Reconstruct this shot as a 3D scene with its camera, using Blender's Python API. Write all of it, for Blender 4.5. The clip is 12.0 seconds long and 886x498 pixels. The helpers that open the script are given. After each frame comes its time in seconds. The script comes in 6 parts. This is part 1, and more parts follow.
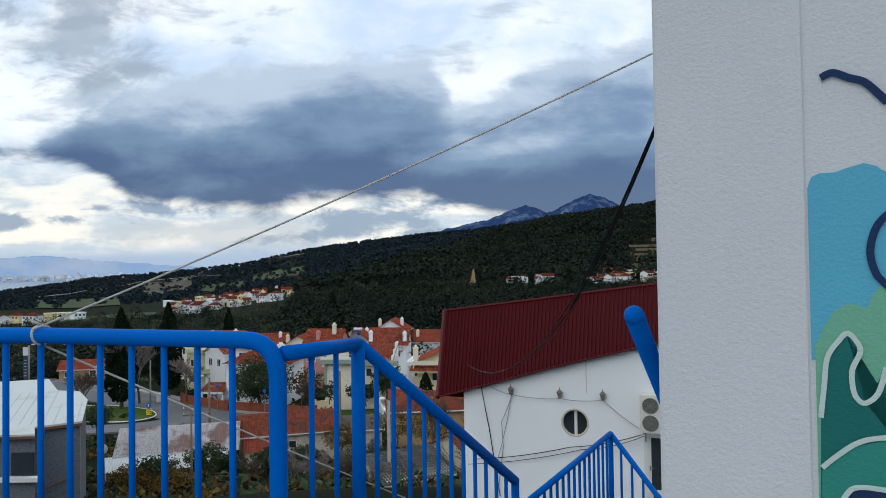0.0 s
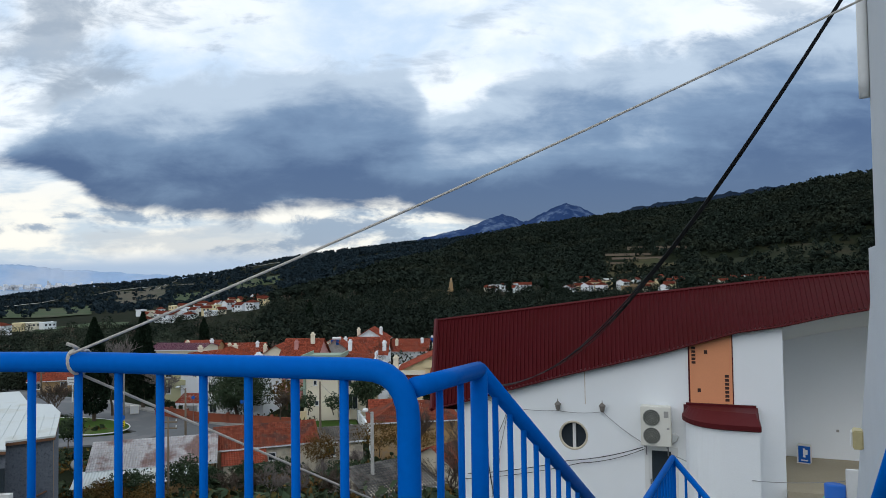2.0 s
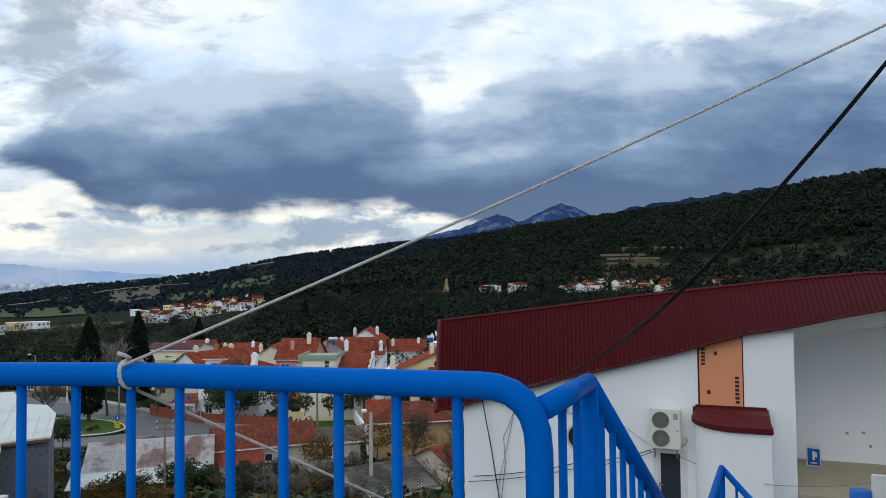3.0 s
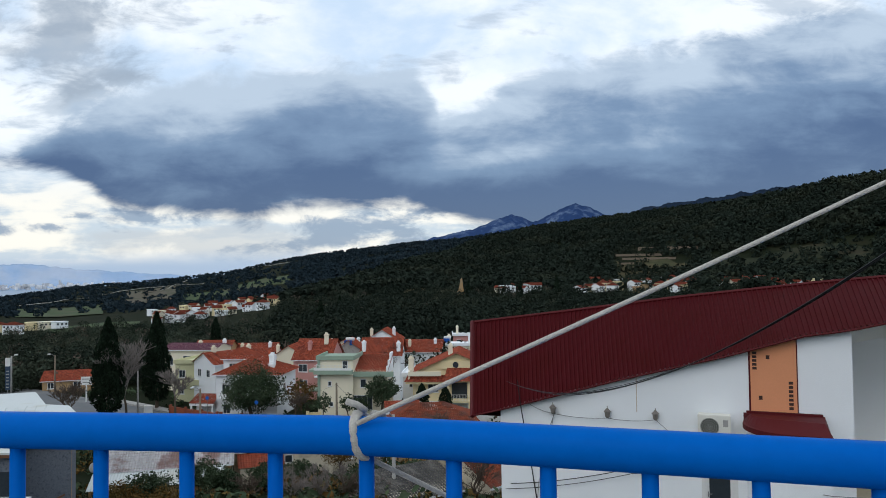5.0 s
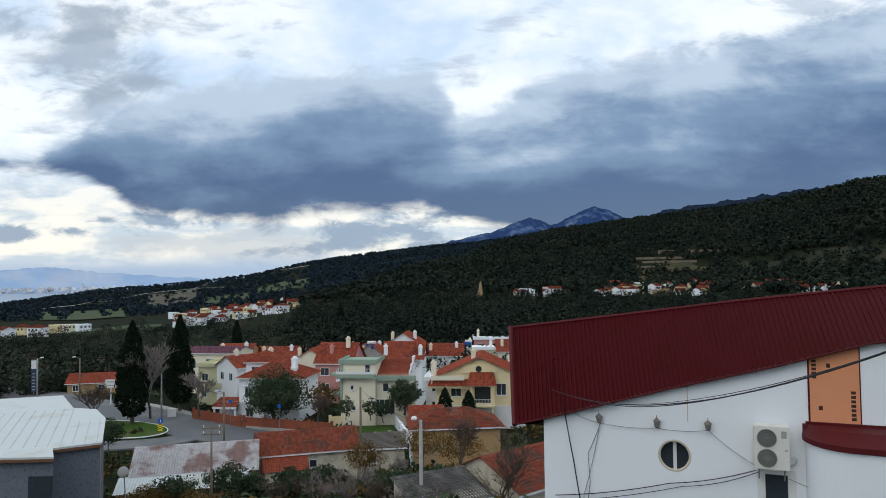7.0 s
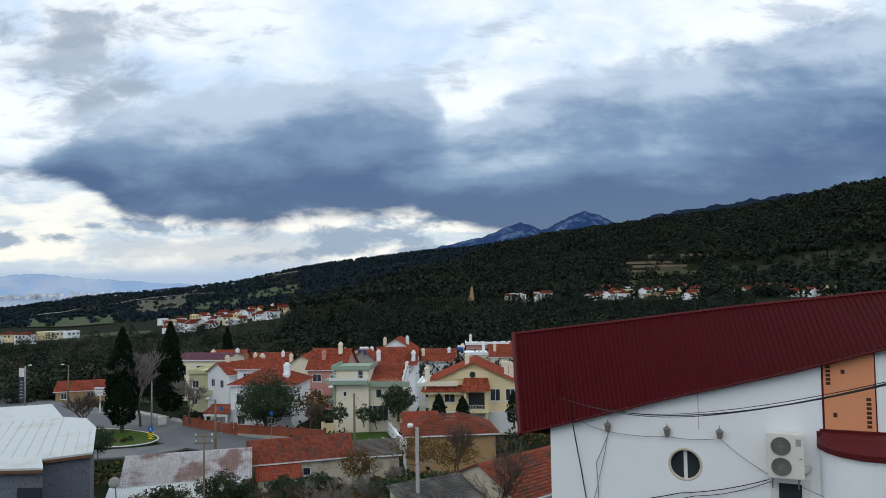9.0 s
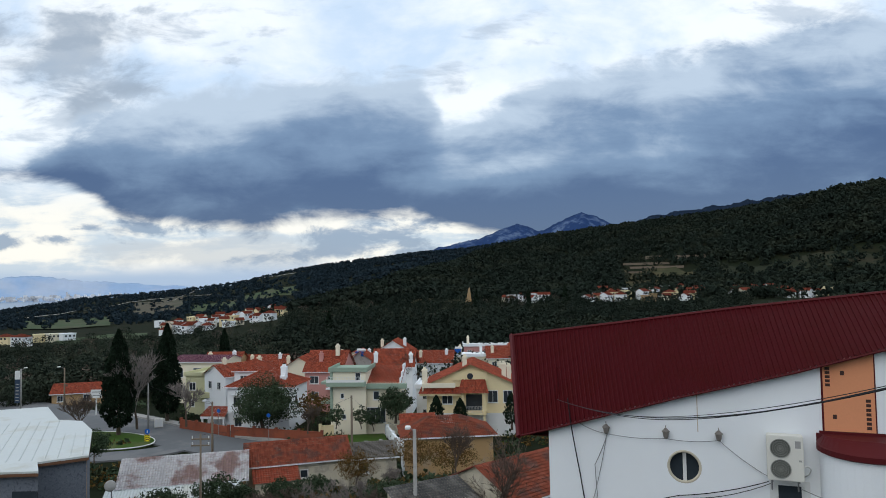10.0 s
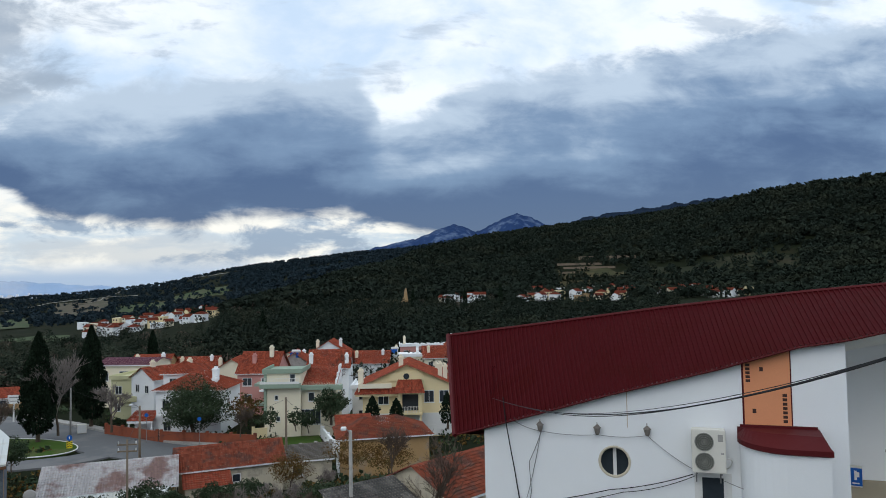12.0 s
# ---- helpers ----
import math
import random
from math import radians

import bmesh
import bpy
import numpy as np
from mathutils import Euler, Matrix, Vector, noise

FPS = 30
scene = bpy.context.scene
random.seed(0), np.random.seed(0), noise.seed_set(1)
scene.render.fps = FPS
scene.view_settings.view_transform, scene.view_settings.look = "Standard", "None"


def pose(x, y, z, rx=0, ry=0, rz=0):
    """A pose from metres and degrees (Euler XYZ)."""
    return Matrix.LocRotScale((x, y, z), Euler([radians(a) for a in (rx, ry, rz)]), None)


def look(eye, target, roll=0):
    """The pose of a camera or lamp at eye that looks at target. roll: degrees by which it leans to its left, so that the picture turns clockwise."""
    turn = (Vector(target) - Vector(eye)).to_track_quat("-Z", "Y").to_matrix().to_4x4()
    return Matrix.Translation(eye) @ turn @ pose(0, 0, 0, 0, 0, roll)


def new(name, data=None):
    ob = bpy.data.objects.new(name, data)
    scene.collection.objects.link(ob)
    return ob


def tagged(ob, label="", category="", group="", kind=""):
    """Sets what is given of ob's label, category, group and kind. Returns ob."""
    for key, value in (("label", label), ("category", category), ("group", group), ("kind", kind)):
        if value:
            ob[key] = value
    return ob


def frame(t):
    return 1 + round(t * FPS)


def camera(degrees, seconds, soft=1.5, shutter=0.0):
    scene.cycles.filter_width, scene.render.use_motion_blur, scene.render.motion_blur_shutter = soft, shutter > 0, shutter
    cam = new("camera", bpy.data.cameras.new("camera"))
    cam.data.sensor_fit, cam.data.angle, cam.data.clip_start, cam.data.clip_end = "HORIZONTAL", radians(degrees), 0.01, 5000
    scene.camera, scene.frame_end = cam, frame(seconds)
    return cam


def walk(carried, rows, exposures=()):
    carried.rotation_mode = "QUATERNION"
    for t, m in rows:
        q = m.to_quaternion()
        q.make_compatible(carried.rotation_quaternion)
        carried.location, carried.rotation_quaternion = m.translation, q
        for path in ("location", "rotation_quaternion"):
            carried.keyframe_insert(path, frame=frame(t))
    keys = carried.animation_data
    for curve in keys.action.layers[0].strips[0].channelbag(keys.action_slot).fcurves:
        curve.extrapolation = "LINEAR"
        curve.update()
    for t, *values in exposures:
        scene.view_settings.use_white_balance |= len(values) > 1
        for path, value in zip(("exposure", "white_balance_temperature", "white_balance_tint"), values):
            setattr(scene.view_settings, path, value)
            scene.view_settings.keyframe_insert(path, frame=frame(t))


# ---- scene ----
cam = camera(64.3, 12.0, soft=0.9)
PATH = [
    (0, (-1.061, -0.038, 1.396), (-1.059, 1.962, 1.44), -0.8),
    (0.5, (-1.273, 0.085, 1.392), (-1.262, 2.084, 1.441), -0.7),
    (1, (-1.417, 0.265, 1.382), (-1.381, 2.264, 1.429), -0.7),
    (1.5, (-1.545, 0.48, 1.413), (-1.483, 2.478, 1.472), -0.7),
    (2, (-1.689, 0.642, 1.394), (-1.621, 2.639, 1.462), -0.8),
    (2.5, (-1.876, 0.817, 1.41), (-1.798, 2.814, 1.476), -0.7),
    (3, (-2.037, 1.009, 1.392), (-1.955, 3.006, 1.46), -0.7),
    (5, (-2.77, 1.849, 1.398), (-2.727, 3.847, 1.467), -0.7),
    (5.5, (-2.935, 2.085, 1.416), (-2.903, 4.084, 1.482), -0.7),
    (6, (-3.116, 2.273, 1.425), (-3.098, 4.271, 1.497), -0.7),
    (6.5, (-3.294, 2.482, 1.43), (-3.289, 4.481, 1.503), -0.6),
    (7, (-3.518, 2.544, 1.437), (-3.526, 4.543, 1.516), -0.7),
    (9, (-3.948, 3.095, 1.456), (-3.929, 5.093, 1.549), -0.9),
    (9.5, (-3.914, 3.224, 1.469), (-3.888, 5.222, 1.561), -1.0),
    (10, (-3.956, 3.216, 1.464), (-3.929, 5.214, 1.561), -1.0),
    (10.5, (-3.932, 3.288, 1.468), (-3.88, 5.285, 1.566), -0.9),
    (11, (-3.951, 3.262, 1.462), (-3.842, 5.257, 1.559), -0.9),
    (11.5, (-3.945, 3.258, 1.443), (-3.785, 5.249, 1.537), -0.9),
    (12, (-3.981, 3.126, 1.478), (-3.775, 5.114, 1.572), -1.0),
]
walk(cam, [(t, look(e, a, r)) for t, e, a, r in PATH])
scene.view_settings.exposure = -0.08

# ---- sky, sun ----
world = bpy.data.worlds.new("sky")
scene.world = world
world.use_nodes = True
SUN_EL, SUN_ROT = radians(38), radians(215)


class Net:
    """Small helper to write node trees as expressions."""

    def __init__(self, tree):
        self.tree = tree
        self.tree.nodes.clear()

    def node(self, kind, **props):
        n = self.tree.nodes.new(kind)
        for k, v in props.items():
            setattr(n, k, v)
        return n

    def put(self, socket, value):
        if isinstance(value, bpy.types.NodeSocket):
            self.tree.links.new(value, socket)
        else:
            socket.default_value = value

    def math(self, op, a, b=0.0, clamp=False):
        n = self.node("ShaderNodeMath", operation=op, use_clamp=clamp)
        self.put(n.inputs[0], a)
        self.put(n.inputs[1], b)
        return n.outputs[0]

    def step(self, x, lo, hi):
        n = self.node("ShaderNodeMapRange", interpolation_type="SMOOTHSTEP")
        self.put(n.inputs[0], x)
        n.inputs[1].default_value, n.inputs[2].default_value = lo, hi
        return n.outputs[0]

    def mix(self, f, a, b, blend="MIX"):
        n = self.node("ShaderNodeMix", data_type="RGBA", blend_type=blend)
        self.put(n.inputs[0], f)
        for s, v in ((n.inputs[6], a), (n.inputs[7], b)):
            self.put(s, v if isinstance(v, bpy.types.NodeSocket) else (*v, 1.0))
        return n.outputs[2]

    def noise(self, vec, scale, detail=6.0, rough=0.55, dist=0.0):
        n = self.node("ShaderNodeTexNoise")
        if vec is not None:
            self.put(n.inputs["Vector"], vec)
        n.inputs["Scale"].default_value, n.inputs["Detail"].default_value = scale, detail
        n.inputs["Roughness"].default_value, n.inputs["Distortion"].default_value = rough, dist
        return n.outputs[0]

    def xyz(self, x, y, z):
        n = self.node("ShaderNodeCombineXYZ")
        for s, v in zip(n.inputs, (x, y, z)):
            self.put(s, v)
        return n.outputs[0]


def build_sky():
    k = Net(world.node_tree)
    sep = k.node("ShaderNodeSeparateXYZ")
    k.put(sep.inputs[0], k.node("ShaderNodeTexCoord").outputs["Generated"])
    dx, dy, dz = sep.outputs
    fwd = k.math("MAXIMUM", k.math("ABSOLUTE", dy), 0.22)
    u, v = k.math("DIVIDE", dx, fwd), k.math("DIVIDE", dz, fwd)
    add, mul, sub = (lambda a, b: k.math("ADD", a, b)), (lambda a, b: k.math("MULTIPLY", a, b)), (lambda a, b: k.math("SUBTRACT", a, b))
    flat = k.xyz(u, mul(v, 1.7), dy)
    big = sub(k.noise(flat, 4.2, 8.0, 0.55, 0.2), 0.5)
    fine = sub(k.noise(flat, 11.0, 8.0, 0.6, 0.3), 0.5)
    puff = sub(k.noise(k.xyz(u, mul(v, 2.2), dy), 9.0, 10.0, 0.60, 0.35), 0.5)
    streak = sub(k.noise(k.xyz(u, mul(v, 5.0), dy), 5.0, 7.0, 0.55, 0.3), 0.5)

    def curve(pairs):
        """Height over u as straight stretches between (u, v) pairs."""
        lo, hi = pairs[0][0], pairs[-1][0]
        n = k.node("ShaderNodeValToRGB")
        k.put(n.inputs[0], k.math("DIVIDE", sub(u, lo), hi - lo, True))
        els = n.color_ramp.elements
        n.color_ramp.interpolation = "B_SPLINE"
        while len(els) < len(pairs):
            els.new(0.5)
        for e, (a, b) in zip(els, pairs):
            e.position = (a - lo) / (hi - lo)
            e.color = (b, b, b, 1.0)
        return n.outputs[0]

    def lobe(cu, cv, a, b, lean=0.0):
        pu = k.math("DIVIDE", sub(u, cu), a)
        pv = k.math("DIVIDE", sub(v, add(mul(sub(u, cu), lean), cv)), b)
        return sub(1.0, k.math("SQRT", add(mul(pu, pu), mul(pv, pv))))

    # the long dark bank between its flat underside and its billowing top
    top = curve(((-1.2, .19), (-.69, .185), (-.59, .182), (-.54, .205), (-.50, .235), (-.44, .268), (-.37, .292), (-.28, .303), (-.10, .308), (-.02, .300), (.005, .262), (.022, .225), (.06, .24), (.11, .275), (.17, .300), (.24, .313), (.36, .328), (.45, .338), (.55, .362), (.68, .385), (1.2, .42)))
    low = curve(((-1.2, .165), (-.69, .166), (-.59, .163), (-.53, .158), (-.48, .136), (-.44, .100), (-.37, .085), (-.25, .082), (-.15, .093), (-.05, .098), (.02, .085), (.09, .068), (.14, .045), (.3, .02), (1.2, .01)))
    rag = add(mul(big, 0.05), add(mul(puff, 0.085), mul(fine, 0.035)))
    over = k.step(add(sub(top, v), rag), -0.010, 0.020)
    under = k.step(add(sub(v, low), add(mul(puff, 0.05), mul(streak, 0.02))), -0.010, 0.012)
    cover = mul(over, under)
    rise = k.math("DIVIDE", sub(v, low), sub(top, low))
    west = k.step(u, 0.05, -0.10)
    q = add(sub(0.91, mul(rise, add(1.05, mul(west, 0.12)))), add(mul(big, 0.95), add(mul(puff, 0.75), mul(streak, 0.60))))
    q = add(q, mul(k.math("MAXIMUM", lobe(0.60, 0.21, 0.30, 0.10), 0.0), 0.55))
    q = sub(q, mul(k.math("MAXIMUM", lobe(0.10, 0.16, 0.16, 0.05, 0.2), 0.0), 0.35))
    q = add(q, mul(k.math("MAXIMUM", lobe(-0.30, 0.125, 0.28, 0.06), 0.0), 0.30))
    q = add(q, mul(k.math("MAXIMUM", lobe(0.22, 0.105, 0.40, 0.075, 0.06), 0.0), 0.50))
    dark = k.mix(k.step(q, -0.12, 0.42), (0.52, 0.63, 0.76), (0.180, 0.275, 0.43))
    dark = k.mix(k.step(q, 0.30, 0.95), dark, (0.052, 0.100, 0.225))
    # bright upper cloud with thin grey veils
    high = k.mix(k.step(big, -0.16, 0.10), (0.62, 0.78, 0.98), (0.98, 1.04, 1.09))
    high = k.mix(mul(k.step(add(puff, streak), 0.02, 0.24), 0.75), high, (0.50, 0.59, 0.70))
    veil = k.step(add(lobe(-0.50, 0.325, 0.22, 0.105, -0.25), add(mul(puff, 2.6), mul(fine, 1.2))), 0.10, 0.85)
    high = k.mix(mul(veil, 0.72), high, (0.30, 0.37, 0.46))
    # warm pale cloud low in the west, with small flat grey ones before it
    warm = k.mix(k.step(add(streak, mul(puff, 0.5)), -0.05, 0.13), (1.00, 0.98, 0.91), (0.58, 0.68, 0.78))
    heap = k.math("MAXIMUM", lobe(-0.36, 0.052, 0.16, 0.030), lobe(-0.22, 0.045, 0.13, 0.035))
    warm = k.mix(mul(k.step(add(heap, mul(puff, 2.2)), 0.05, 0.6), 0.75), warm, (0.55, 0.60, 0.66))
    bits = k.math("MAXIMUM", k.math("MAXIMUM", lobe(-0.385, 0.082, 0.12, 0.018), lobe(-0.535, 0.072, 0.045, 0.012)), k.math("MAXIMUM", lobe(-0.485, 0.087, 0.035, 0.012), lobe(-0.10, 0.062, 0.15, 0.040, 0.15)))
    bits = k.math("MAXIMUM", bits, lobe(-0.62, 0.068, 0.06, 0.010))
    warm = k.mix(mul(k.step(add(bits, add(mul(puff, 3.6), mul(fine, 2.4))), 0.08, 0.70), 0.92), warm, (0.27, 0.36, 0.50))
    base = k.mix(k.step(v, 0.10, 0.20), warm, high)
    base = k.mix(k.step(add(v, mul(streak, 0.02)), 0.040, 0.012), base, (0.40, 0.53, 0.72))
    sky = k.node("ShaderNodeTexSky", sky_type="NISHITA", sun_disc=False, sun_elevation=SUN_EL, sun_rotation=SUN_ROT)
    glow = k.mix(1.0, k.mix(0.985, sky.outputs[0], (0, 0, 0)), k.mix(cover, base, dark), "ADD")
    bg = k.node("ShaderNodeBackground")
    k.put(bg.inputs[0], glow)
    bg.inputs[1].default_value = 1.0
    k.put(k.node("ShaderNodeOutputWorld").inputs[0], bg.outputs[0])


build_sky()
sun = new("sun", bpy.data.lights.new("sun", "SUN"))
sun.data.energy, sun.data.angle, sun.data.color = 0.45, radians(35), (1.0, 0.96, 0.9)
sun.matrix_world = look((-30, -45, 60), (0, 10, 0))


# ---- materials ----
def mat(name, color, rough=0.8, vary=0.25, scale=1.5, bump=0.2, fine=14.0, second=None, metal=0.0, amount=0.5, island=0.0, stretch=(1, 1, 1), gloss=None):
    """A procedural surface: base colour with coarse stains, fine grain and relief."""
    m = bpy.data.materials.new(name)
    m.use_nodes = True
    k = Net(m.node_tree)
    tc = k.node("ShaderNodeTexCoord")
    mp = k.node("ShaderNodeMapping")
    k.put(mp.inputs[0], tc.outputs["Object"])
    mp.inputs["Scale"].default_value = stretch
    vec = mp.outputs[0]
    coarse, grain = k.noise(vec, scale, 5.0, 0.6), k.noise(vec, fine, 4.0, 0.65)
    shade = k.math("ADD", 1.0 - vary, k.math("MULTIPLY", k.math("ADD", coarse, grain), vary))
    col = k.mix(0.0, color, color)
    if second:
        col = k.mix(k.math("MULTIPLY", k.step(coarse, 0.62 - amount * 0.3, 0.78 - amount * 0.3), 0.85), color, second)
    if island:
        g = k.node("ShaderNodeNewGeometry")
        shade = k.math("MULTIPLY", shade, k.math("ADD", 1.0 - island / 2, k.math("MULTIPLY", g.outputs["Random Per Island"], island)))
    col = k.mix(1.0, col, k.xyz(shade, shade, shade), "MULTIPLY")
    b = k.node("ShaderNodeBsdfPrincipled")
    k.put(b.inputs["Base Color"], col)
    k.put(b.inputs["Roughness"], k.math("ADD", rough - 0.08, k.math("MULTIPLY", grain, 0.16), True))
    b.inputs["Metallic"].default_value = metal
    b.inputs["Specular IOR Level"].default_value = gloss if gloss is not None else (0.5 if rough < 0.5 else 0.22)
    if bump:
        bp = k.node("ShaderNodeBump")
        bp.inputs["Strength"].default_value, bp.inputs["Distance"].default_value = bump, 0.02
        k.put(bp.inputs["Height"], grain)
        k.put(b.inputs["Normal"], bp.outputs[0])
    k.put(k.node("ShaderNodeOutputMaterial").inputs[0], b.outputs[0])
    return m


WHITE = mat("white_plaster", (0.84, 0.86, 0.87), 0.85, 0.10, 0.5, 0.35, 40)
STUCCO = mat("rough_stucco", (0.59, 0.615, 0.64), 0.9, 0.12, 1.2, 0.35, 90)
BLUE = mat("blue_enamel", (0.0, 0.112, 0.47), 0.38, 0.2, 3, 0.05, 30, (0.0, 0.10, 0.44), amount=0.3, gloss=0.02)
RED = mat("dark_red_sheet", (0.060, 0.0042, 0.0062), 0.7, 0.3, 0.7, 0.08, 20, (0.052, 0.0035, 0.004), gloss=0.05)
REDTRIM = mat("dark_red_trim", (0.085, 0.006, 0.008), 0.65, 0.2, 1.5, 0.1, 25)
TILE = mat("clay_tile", (0.27, 0.062, 0.034), 0.85, 0.5, 0.6, 0.5, 8, (0.19, 0.05, 0.032), island=0.7, gloss=0.08)
OLDTILE = mat("old_clay_tile", (0.21, 0.058, 0.034), 0.9, 0.6, 0.7, 0.5, 8, (0.10, 0.052, 0.042), island=0.5, gloss=0.06)
LIMED = mat("limewashed_tile", (0.46, 0.44, 0.44), 0.9, 0.6, 0.35, 0.4, 5, (0.17, 0.085, 0.07), amount=0.52, island=0.22)
CREAM = mat("cream_render", (0.80, 0.67, 0.40), 0.85, 0.12, 0.4, 0.2, 25)
IVORY = mat("ivory_render", (0.80, 0.73, 0.57), 0.85, 0.12, 0.4, 0.2, 25)
PALEYEL = mat("pale_yellow_render", (0.58, 0.56, 0.34), 0.85, 0.14, 0.4, 0.2, 25)
PINK = mat("pink_render", (0.55, 0.27, 0.24), 0.85, 0.15, 0.4, 0.2, 25)
OCHRE = mat("ochre_render", (0.42, 0.27, 0.13), 0.9, 0.3, 0.6, 0.3, 12, (0.34, 0.26, 0.18))
DIRTY = mat("weathered_render", (0.60, 0.54, 0.42), 0.9, 0.35, 0.6, 0.3, 12, (0.32, 0.28, 0.23))
BRICK = mat("red_brick_wall", (0.26, 0.075, 0.04), 0.9, 0.3, 0.7, 0.4, 14, (0.18, 0.06, 0.04))
GREEN = mat("sage_green_trim", (0.28, 0.36, 0.28), 0.8, 0.15, 0.8, 0.1, 20)
GREYSTUCCO = mat("grey_roughcast", (0.15, 0.165, 0.19), 0.95, 0.75, 6.0, 0.9, 9, (0.07, 0.08, 0.10), amount=0.4)
SHEET = mat("white_metal_sheet", (0.55, 0.58, 0.57), 0.7, 0.15, 0.25, 0.05, 6, (0.46, 0.46, 0.41), amount=0.35)
WOOD = mat("weathered_wood", (0.19, 0.15, 0.11), 0.9, 0.4, 1.5, 0.3, 20, stretch=(6, 6, 1))
CONCRETE = mat("concrete", (0.36, 0.35, 0.33), 0.9, 0.3, 0.8, 0.3, 18, (0.26, 0.25, 0.23))
BEIGE = mat("beige_floor", (0.38, 0.33, 0.24), 0.8, 0.25, 0.6, 0.2, 14)
ASPHALT = mat("asphalt", (0.13, 0.135, 0.14), 0.9, 0.3, 0.15, 0.3, 6, (0.17, 0.17, 0.17))
PAINTW = mat("white_paint", (0.72, 0.72, 0.70), 0.7, 0.15, 1.0, 0.05, 20)
GLASS = mat("dark_window_glass", (0.035, 0.045, 0.055), 0.12, 0.4, 0.6, 0.0, 5)
BLACK = mat("black_cable", (0.012, 0.012, 0.014), 0.6, 0.2, 5, 0.0, 20)
GREYWIRE = mat("grey_wire", (0.22, 0.22, 0.22), 0.7, 0.2, 5, 0.0, 20)
ROPE = mat("twisted_rope", (0.55, 0.52, 0.47), 0.9, 0.35, 20, 0.6, 160)
BOARD = mat("orange_insulation_board", (0.72, 0.30, 0.15), 0.8, 0.12, 0.8, 0.1, 20)
INK = mat("dark_print", (0.06, 0.03, 0.025), 0.8, 0.1, 5, 0.0, 20)
ACBODY = mat("ivory_casing", (0.72, 0.70, 0.63), 0.5, 0.1, 2, 0.05, 20)
GRILLE = mat("grey_fan_grille", (0.30, 0.30, 0.27), 0.5, 0.2, 8, 0.05, 30)
FAN = mat("fan_dark", (0.10, 0.105, 0.09), 0.5, 0.3, 8, 0.1, 30)
RUST = mat("rusty_steel", (0.16, 0.08, 0.045), 0.85, 0.4, 3, 0.3, 20)
LEAF = mat("olive_leaf", (0.046, 0.068, 0.038), 0.8, 0.5, 0.35, 0.0, 4, (0.066, 0.080, 0.046), island=0.6, gloss=0.03)
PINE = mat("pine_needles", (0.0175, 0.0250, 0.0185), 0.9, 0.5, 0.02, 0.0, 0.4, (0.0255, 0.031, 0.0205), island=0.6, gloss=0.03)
# pine again, its colour shifted to blue to stand for distance haze
HAZEPINE = mat("hazed_pine_needles", (0.018, 0.030, 0.038), 0.9, 0.4, 0.02, 0.0, 0.4, (0.026, 0.038, 0.044), island=0.5, gloss=0.02)
SCRUB = mat("grey_olive_leaf", (0.040, 0.052, 0.036), 0.85, 0.5, 0.1, 0.0, 2, (0.060, 0.062, 0.042), island=0.5, gloss=0.03)
CYP = mat("cypress_needles", (0.013, 0.022, 0.013), 0.85, 0.5, 0.5, 0.0, 4, island=0.9, gloss=0.03)
DRY = mat("dry_leaf", (0.13, 0.075, 0.025), 0.85, 0.4, 0.5, 0.0, 4, (0.09, 0.085, 0.03), island=0.8, gloss=0.03)
TWIG = mat("bare_twigs", (0.10, 0.075, 0.058), 0.9, 0.4, 2, 0.0, 10, island=0.4)
PALETWIG = mat("pale_bare_twigs", (0.21, 0.18, 0.165), 0.9, 0.3, 2, 0.0, 10, island=0.4)
BARK = mat("bark", (0.10, 0.075, 0.055), 0.95, 0.4, 3, 0.6, 14)
GRASS = mat("lawn", (0.055, 0.10, 0.022), 0.95, 0.4, 0.25, 0.3, 5, (0.085, 0.10, 0.04), gloss=0.03)
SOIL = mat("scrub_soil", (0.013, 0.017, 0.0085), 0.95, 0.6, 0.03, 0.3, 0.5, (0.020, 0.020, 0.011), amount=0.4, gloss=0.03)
# the blue of distance haze is put straight into these two base colours
ROCK = mat("hazed_far_rock", (0.020, 0.046, 0.125), 0.95, 0.5, 0.010, 0.0, 0.05, (0.105, 0.15, 0.24), amount=0.42, stretch=(1.6, 1, 0.7), gloss=0.02)
HAZEHILL = mat("hazed_far_hill", (0.009, 0.019, 0.038), 0.95, 0.5, 0.012, 0.0, 0.06, gloss=0.02)
# the bay's haze, painted on as a pale blue base colour
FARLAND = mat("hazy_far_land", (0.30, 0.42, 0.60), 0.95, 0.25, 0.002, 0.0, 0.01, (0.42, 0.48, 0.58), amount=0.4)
CITY = mat("hazy_far_city", (0.72, 0.72, 0.74), 0.9, 0.3, 0.01, 0.0, 0.05, island=0.5)
SEA = mat("sea_water", (0.16, 0.24, 0.34), 0.35, 0.2, 0.002, 0.0, 0.02)
YELLOW = mat("sign_yellow", (0.75, 0.62, 0.02), 0.5, 0.1, 2, 0.0, 20)
SIGNBLUE = mat("sign_blue", (0.01, 0.10, 0.40), 0.5, 0.1, 2, 0.0, 20)
TEAL = mat("mural_teal", (0.10, 0.40, 0.56), 0.8, 0.12, 2, 0.3, 90)
MGREEN = mat("mural_green", (0.16, 0.42, 0.29), 0.8, 0.12, 2, 0.3, 90)
DEEP = mat("mural_deep_green", (0.012, 0.14, 0.13), 0.8, 0.12, 2, 0.3, 90)
MNAVY = mat("mural_navy", (0.012, 0.035, 0.10), 0.8, 0.12, 2, 0.3, 90)
MSEA = mat("mural_sea_green", (0.03, 0.24, 0.20), 0.8, 0.12, 2, 0.3, 90)
